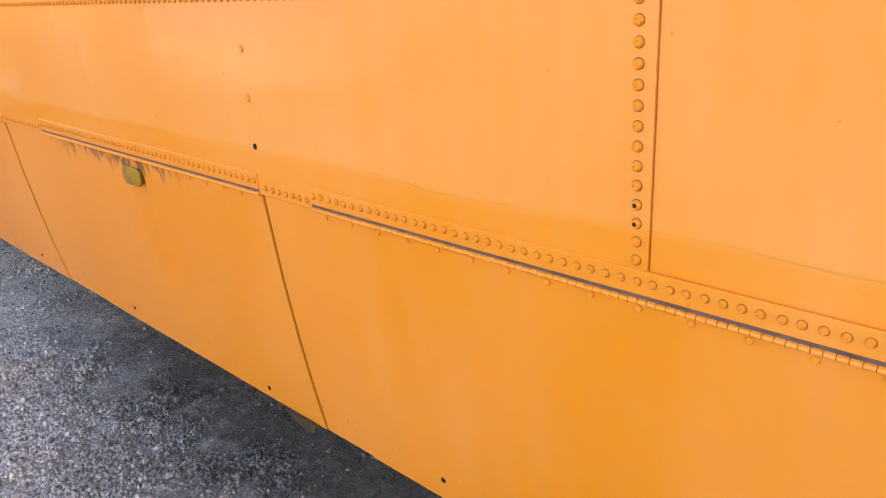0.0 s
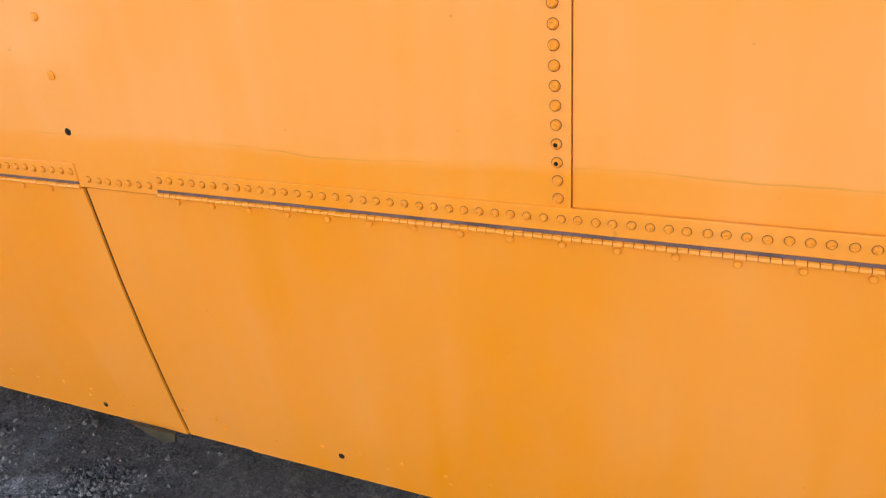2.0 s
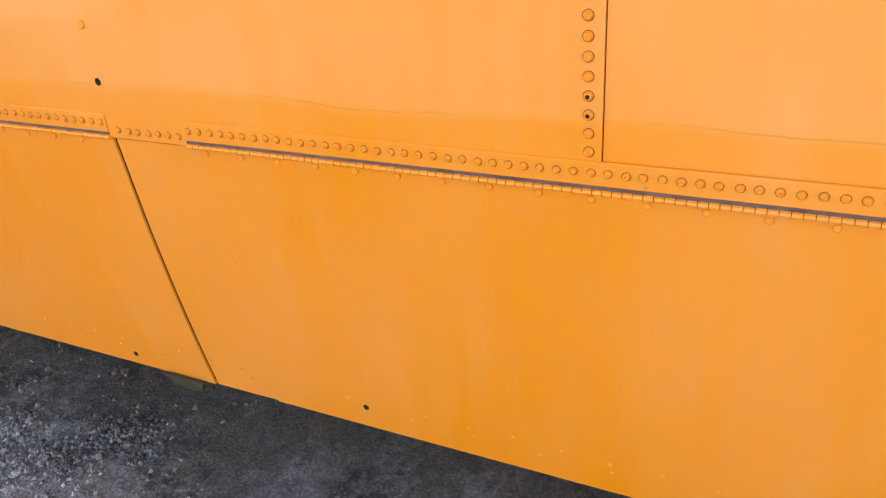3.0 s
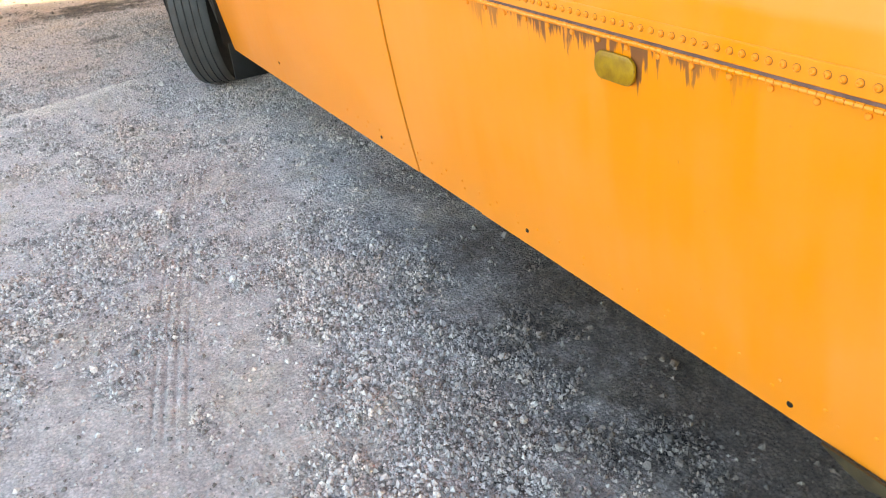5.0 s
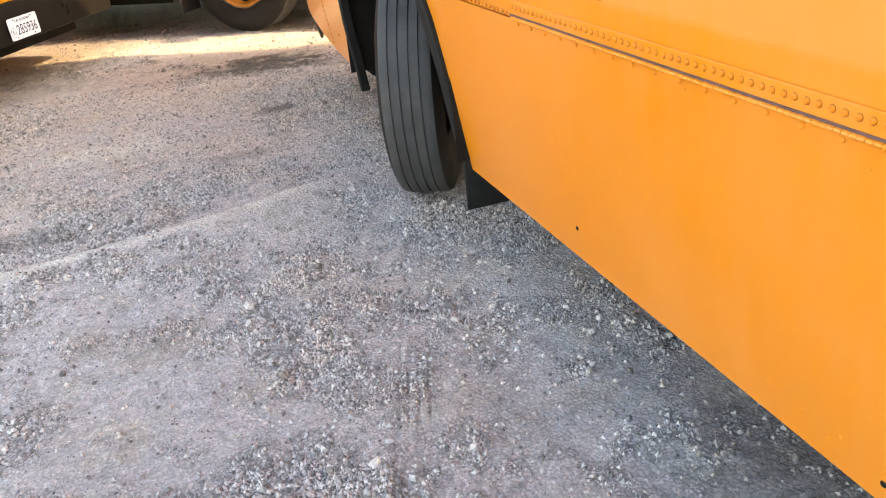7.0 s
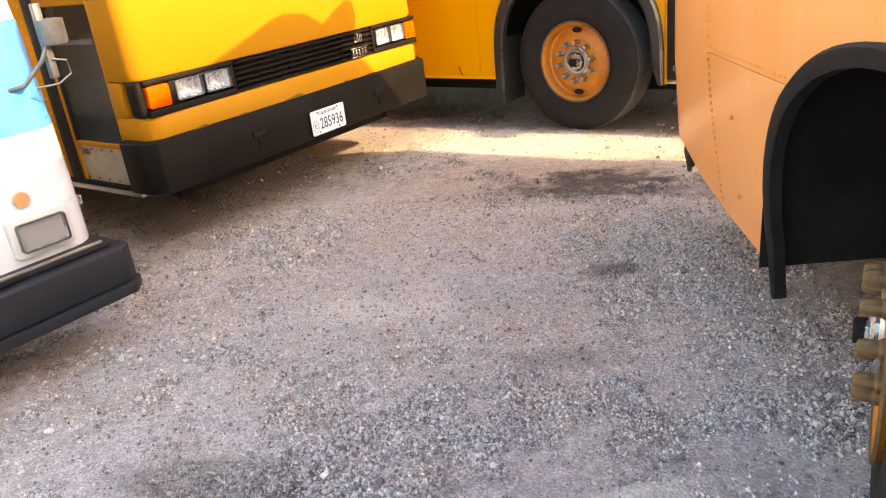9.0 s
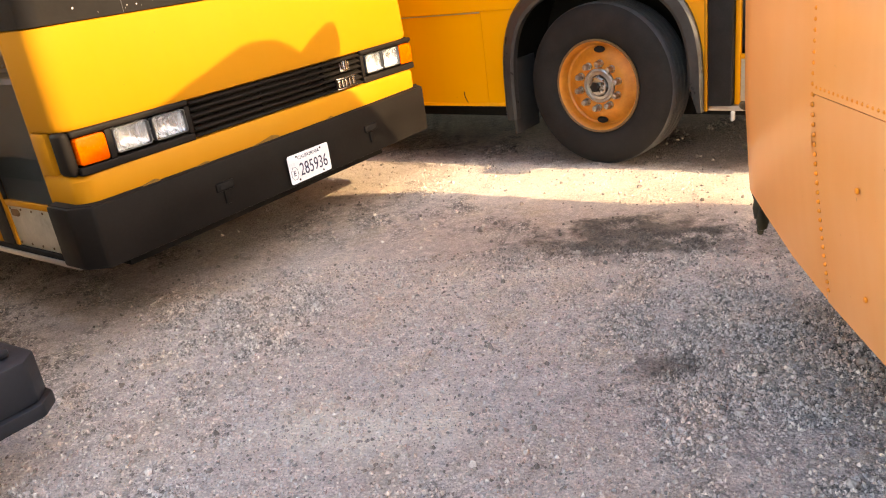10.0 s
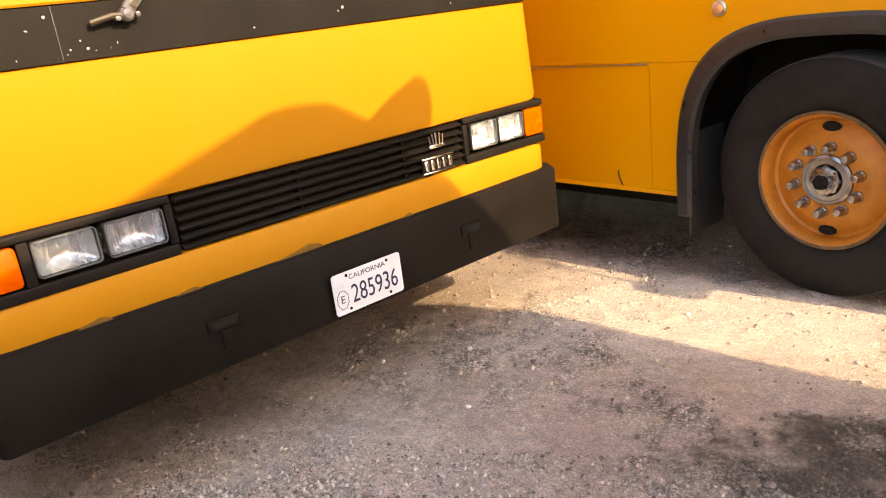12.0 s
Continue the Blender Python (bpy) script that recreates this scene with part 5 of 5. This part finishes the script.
# ---- the deep orange bus seen from its right side ----
def deep_orange_bus():
    side_at = Vector((0.60, 10.2, 0))
    fwd = Vector((0.84, -0.5426, 0))
    outw = Vector((fwd.y, -fwd.x, 0))
    rz = math.degrees(math.atan2(-fwd.x, fwd.y))
    o = side_at - outw * HALF
    bus = thing("deep_orange_bus", pose(o.x, o.y, 0, 0, 0, rz), "deep orange transit bus with black arch lips and orange wheels", "bus")
    R, bot, belt, lap = 1, 0.41, 1.038, 1.5
    c, hw, zm, zt = -0.032, 0.66, 0.45, 1.185
    back_edge = [(y, z) for y, z in arch_line(c, hw, zm, zt, 180, 120, 12) if z < belt]
    y_rb = c - hw * (1 - ((belt - zm) / (zt - zm)) ** 3) ** (1 / 3)
    y_rf = 2 * c - y_rb
    front_edge = [(2 * c - y, z) for y, z in back_edge]
    flat = dict(cuts=(), lean=0.0)
    part("skirt_door", side_plate([(-3.0, bot), (-0.873, bot), (-0.873, belt - 0.002), (-3.0, belt - 0.002)], R, **flat), PAINT_C, bus)
    part("skirt_panel", side_plate([(-0.87, bot), (c - hw, bot)] + back_edge + [(y_rb, belt - 0.002), (-0.87, belt - 0.002)], R, **flat), PAINT_C, bus)
    part("skirt_panel", side_plate([(-9.0, bot), (-3.005, bot), (-3.005, belt), (-9.0, belt)], R, **flat), PAINT_C, bus)
    top = [(y, z) for y, z in arch_line(c, hw, zm, zt, 179, 1, 40) if z > belt]
    part("side_panel", arch_sheet([(-9.0, belt), (y_rb - 0.001, belt)] + top + [(y_rf + 0.001, belt), (0.652, belt)], lap, R, 0.002, lean=0.0), PAINT_C, bus)
    part("arch_post", side_plate([(c + hw, 0.37), (0.652, 0.37), (0.652, belt), (y_rf, belt)] + front_edge[::-1][:-1], R, **flat), PAINT_C, bus)
    part("bottom_rail", box(HALF - 0.06, HALF + 0.004, -9.0, c - hw + 0.0, 0.385, 0.409, 0.004), PAINT_C, bus)
    part("belt_trim", box(HALF, HALF + 0.006, -3.0, -0.876, belt - 0.011, belt - 0.003, 0.001), STEEL, bus, "thin metal hinge strip")
    for k in range(70):
        ob = stud("rivet", RIVET_C, bus, R, -2.26 + 0.022 * k if k < 63 else -0.87 + 0.024 * (k - 63), belt + 0.01, 0.002, 0.8, 0.0)
    part("fender_lip", fender(c, hw + 0.025, zm, zt + 0.025, R, 0.3, 0.37, 0.045, 0.085, 0.0), LIP, bus, "black rubber wheel arch lip")
    part("mud_flap", box(HALF - 0.32, HALF + 0.0, c - hw + 0.02, c - hw + 0.035, 0.19, 0.7, 0.004), MUDFLAP, bus, "black rubber mud flap")
    part("wheel_well", side_plate([(c - hw - 0.05, 0.35)] + arch_line(c, hw + 0.05, zm, zt + 0.04, 179, 1, 24) + [(c + hw + 0.05, 0.35)], R, -0.6, 0.02, (), 0.0), DARK, bus, "dark wheel well")
    bm = bmesh.new()
    line = [(c - hw - 0.03, 0.36)] + arch_line(c, hw + 0.03, zm, zt + 0.03, 179, 1, 24) + [(c + hw + 0.03, 0.36)]
    vs = [[bm.verts.new((x, y, z)) for y, z in line] for x in (HALF - 0.03, HALF - 0.62)]
    for i in range(len(line) - 1):
        bm.faces.new((vs[0][i], vs[0][i + 1], vs[1][i + 1], vs[1][i]))
    part("well_liner", bm, DARK, bus, "dark wheel well liner")
    wheel(bus, HALF - 0.14, -0.022, 0.52, 1, -6)
    wheel(bus, -HALF + 0.14, 0.0, 0.52, -1)
    for s in (-1, 1):
        wheel(bus, s * (HALF - 0.17), -6.0, 0.52, s)
    # side marker lamp, round plate, stain wire
    lamp = part("side_marker", moved(lathe([(0.034, 0.0), (0.034, 0.008), (0.027, 0.012)], 20), pose(HALF + 0.002, -0.5, 1.262)), STEEL, bus, "round side marker lamp")
    part("marker_lens", moved(lathe([(0.026, 0.006), (0.025, 0.022), (0.015, 0.03), (0.0, 0.032)], 20), pose(HALF + 0.002, -0.5, 1.262)), PEACH, lamp)
    part("hanging_wire", tube([(HALF + 0.004, -1.075, 0.49), (HALF + 0.006, -1.073, 0.46), (HALF + 0.006, -1.06, 0.43), (HALF - 0.01, -1.05, 0.39)], 0.003, 6), RUBBER, bus, "thin black wire")
    part("access_plate", prism(round_rect(0.525, 0.635, 1.0, 1.045, 0.015), "x", HALF + 0.002, HALF + 0.006, 0.001), PAINT_C, bus)
    vent = part("air_vent", box(HALF + 0.001, HALF + 0.006, 0.258, 0.454, 1.245, 1.43, 0.001), PAINT_C, bus, "louvred air vent")
    for k in range(9):
        z = 1.26 + 0.0185 * k
        part("vent_slot", box(HALF + 0.004, HALF + 0.0075, 0.267, 0.445, z, z + 0.0085), DARK, vent)
        part("slat", moved(box(-0.003, 0.004, 0.264, 0.448, -0.005, 0.005, 0.001), pose(HALF + 0.008, 0, z + 0.013, 0, 25, 0)), PAINT_C, vent)
    # entrance door ahead of the wheel
    part("post_edge", box(HALF - 0.02, HALF + 0.006, 0.653, 0.67, 0.37, 1.55, 0.003), PAINT_B, bus, "bright yellow door post edge")
    part("door_seal", box(HALF - 0.06, HALF - 0.002, 0.671, 0.81, 0.4, 1.55, 0.008), RUBBER, bus, "black rubber door edge")
    DOOR = HALF - 0.045
    door = part("entrance_door", box(DOOR - 0.04, DOOR - 0.006, 0.811, 0.842, 0.4, 1.55, 0.004), PAINT_C, bus, "bus entrance door frame")
    part("door_rail", box(DOOR - 0.04, DOOR - 0.006, 0.843, 1.42, 0.665, 0.692, 0.004), PAINT_C, door)
    part("door_front_stile", box(DOOR - 0.04, DOOR - 0.006, 1.421, 1.45, 0.4, 1.55, 0.004), PAINT_C, door)
    kick = part("kick_plate", box(DOOR - 0.03, DOOR - 0.015, 0.843, 1.42, 0.42, 0.664, 0.003), KICK, door, "bare metal kick plate")
    part("kick_latch", prism([(0.895, 0.645), (0.975, 0.645), (0.965, 0.662), (0.905, 0.662)], "x", DOOR - 0.015, DOOR - 0.008), RUST, kick)
    part("door_pane", prism(round_rect(0.848, 1.415, 0.7, 1.52, 0.05), "x", DOOR - 0.03, DOOR - 0.02), GLASSD, door, "dark door glass")
    part("sill_strip", box(HALF - 0.09, HALF - 0.03, 0.653, 1.47, 0.368, 0.398, 0.003), STEEL, bus, "bare metal sill strip")
    part("drain_tap", box(HALF - 0.05, HALF - 0.01, 0.803, 0.82, 0.31, 0.367, 0.004), PALE, bus, "small pale bracket")
    part("front_side_panel", side_plate([(1.472, 0.4), (1.95, 0.45), (1.95, lap), (1.472, lap)], R, -0.12, **flat), PAINT_C, bus)
    part("front_panel", box(-HALF + 0.02, HALF - 0.135, 1.93, 1.99, 0.45, lap, 0.02), PAINT_C, bus)
    part("far_side_panel", side_plate([(-9.0, bot), (1.95, bot), (1.95, lap), (-9.0, lap)], -1, **flat), PAINT_C, bus)
    part("rear_panel", box(-HALF + 0.02, HALF - 0.02, -9.04, -8.98, 0.4, lap, 0.01), PAINT_C, bus)
    # chassis boxes reach low to hide and darken the ground beyond
    part("floor_frame", box(-HALF + 0.65, HALF - 0.6, -8.9, 1.8, 0.2, 0.8, 0.02), DARK, bus, "dark chassis box, also keeping light out under the floor")
    for y0, y1 in ((-5.2, -0.9), (0.8, 1.8)):
        part("chassis", box(-HALF + 0.2, HALF - 0.3, y0, y1, 0.24, 0.6, 0.02), DARK, bus, "dark chassis box, also keeping light out under the floor")
    arm = part("mirror_arm", tube([(HALF - 0.12, 1.92, 2.2), (HALF - 0.04, 2.12, 2.1), (HALF - 0.025, 2.15, 1.9), (HALF - 0.025, 2.15, 1.68)], 0.01), RUBBER, bus)
    part("wing_mirror", prism(round_rect(-0.1, 0.1, -0.09, 0.09, 0.04), "y", -0.03, 0.03, 0.012), RUBBER, arm, "black wing mirror").location = (HALF - 0.03, 2.15, 1.6)
    shell(bus, -9.0, 1.99, lap, 3.0, PAINT_C, 1.25)
    return bus


deep_orange_bus()


# ---- the white and blue vehicle beside the lane ----
def white_bus():
    van = thing("white_bus", pose(-1.563, 7.305, 0, 0, 0, -122.5), "white and blue shuttle bus with black rubber bumper", "bus")
    # local x runs to the vehicle's right, so its body lies at x > 0
    W = 2.1
    plan = [(0.02, -0.3), (0.0, -0.06), (0.06, 0.0), (W - 0.06, 0.0), (W, -0.06), (W - 0.02, -0.3)]
    bumper = part("bumper", prism(plan, "z", 0.285, 0.435, 0.012), BUMPER_D, van, "thick black rubber bumper")
    part("bumper_lip", prism([(0.005, -0.3), (-0.012, -0.05), (0.055, 0.015), (W - 0.055, 0.015), (W + 0.012, -0.05), (W, -0.3)], "z", 0.235, 0.284, 0.01), BUMPER_D, bumper)
    part("bumper_step", box(0.06, W - 0.12, -0.26, -0.075, 0.436, 0.47, 0.012), BUMPER_D, bumper)
    part("bumper_trim", box(0.1, W - 0.13, -0.085, -0.073, 0.463, 0.474, 0.002), STEEL, bumper, "thin bright trim")
    part("nose", nose_like(0.072, W - 0.1, [(0.47, -0.13), (0.7, -0.135), (0.95, -0.15)]), WHITE, van)
    part("blue_nose", nose_like(0.072, W - 0.1, [(0.952, -0.15), (1.2, -0.17), (1.35, -0.19)]), BLUE, van, "blue painted band")
    part("body", nose_like(0.072, W - 0.1, [(1.352, -0.2), (1.7, -0.26), (2.3, -0.45), (2.6, -0.7)]), WHITE, van)
    part("tail", box(0.1, W - 0.1, -6.0, -0.8, 0.5, 2.62, 0.12, 3), WHITE, van)
    lx = 0.18
    lamp = part("lamp_frame", prism(round_rect(lx, lx + 0.24, 0.5, 0.66, 0.02), "y", -0.15, -0.105, 0.004), PALE, van, "grey headlamp surround")
    headlamp(van, lx + 0.025, lx + 0.215, 0.525, 0.635, -0.1)
    part("side_lamp", box(0.056, 0.072, -0.26, -0.22, 0.6, 0.64, 0.004), CHROME, van)
    part("dent_badge", moved(lathe([(0.03, 0.0), (0.028, 0.01), (0.0, 0.014)], 16), pose(0.33, -0.125, 0.72, 0, 0, 90)), PEACH, van, "small orange marker")
    arm = part("mirror_arm", tube([(0.26, -0.2, 1.1), (0.19, -0.12, 1.12), (0.12, -0.08, 1.2), (0.08, -0.06, 1.28)], 0.008, 8), DULL, van, "grey mirror bracket")
    part("mirror_post", box(0.075, 0.105, -0.095, -0.065, 1.13, 1.4, 0.006), DULL, arm)
    part("mirror_clamp", moved(lathe([(0.0, 0.0), (0.045, 0.0), (0.05, 0.01), (0.05, 0.09), (0.0, 0.095)], 18), pose(0.06, -0.07, 1.25, 0, -90, 0)), DULL, arm)
    part("mirror_wire", tube([(0.09, -0.06, 1.2), (0.045, -0.05, 1.19), (0.04, -0.05, 1.14), (0.09, -0.06, 1.11), (0.16, -0.1, 1.105)], 0.004, 6), DULL, arm)
    part("chassis", box(0.25, W - 0.25, -5.8, -0.3, 0.32, 0.5), DARK, van)
    for x in (0.25, W - 0.25):
        for y in (-1.3, -4.6):
            ob = part("tyre", lathe([(0.2, -0.11), (0.34, -0.11), (0.37, -0.08), (0.37, 0.08), (0.34, 0.11), (0.2, 0.11), (0.0, 0.08)], 40), TYRE, van)
            ob.location = (x, y, 0.37)
    return van


def nose_like(x0, x1, levels, r=0.12):
    bm = bmesh.new()
    rows = []
    for z, y in levels:
        pts = [(x0, -0.82)] + [(x0 + r - r * math.cos(radians(a)), y - r + r * math.sin(radians(a))) for a in (0, 22, 45, 68, 90)]
        pts += [(x0 + x1 - x, yy) for x, yy in pts[::-1]]
        rows.append([bm.verts.new((x, yy, z)) for x, yy in pts])
    for a, b in zip(rows, rows[1:]):
        for i in range(len(a) - 1):
            bm.faces.new((a[i], a[i + 1], b[i + 1], b[i]))
    bm.faces.new(rows[0])
    bm.faces.new(rows[-1][::-1])
    return bm


white_bus()
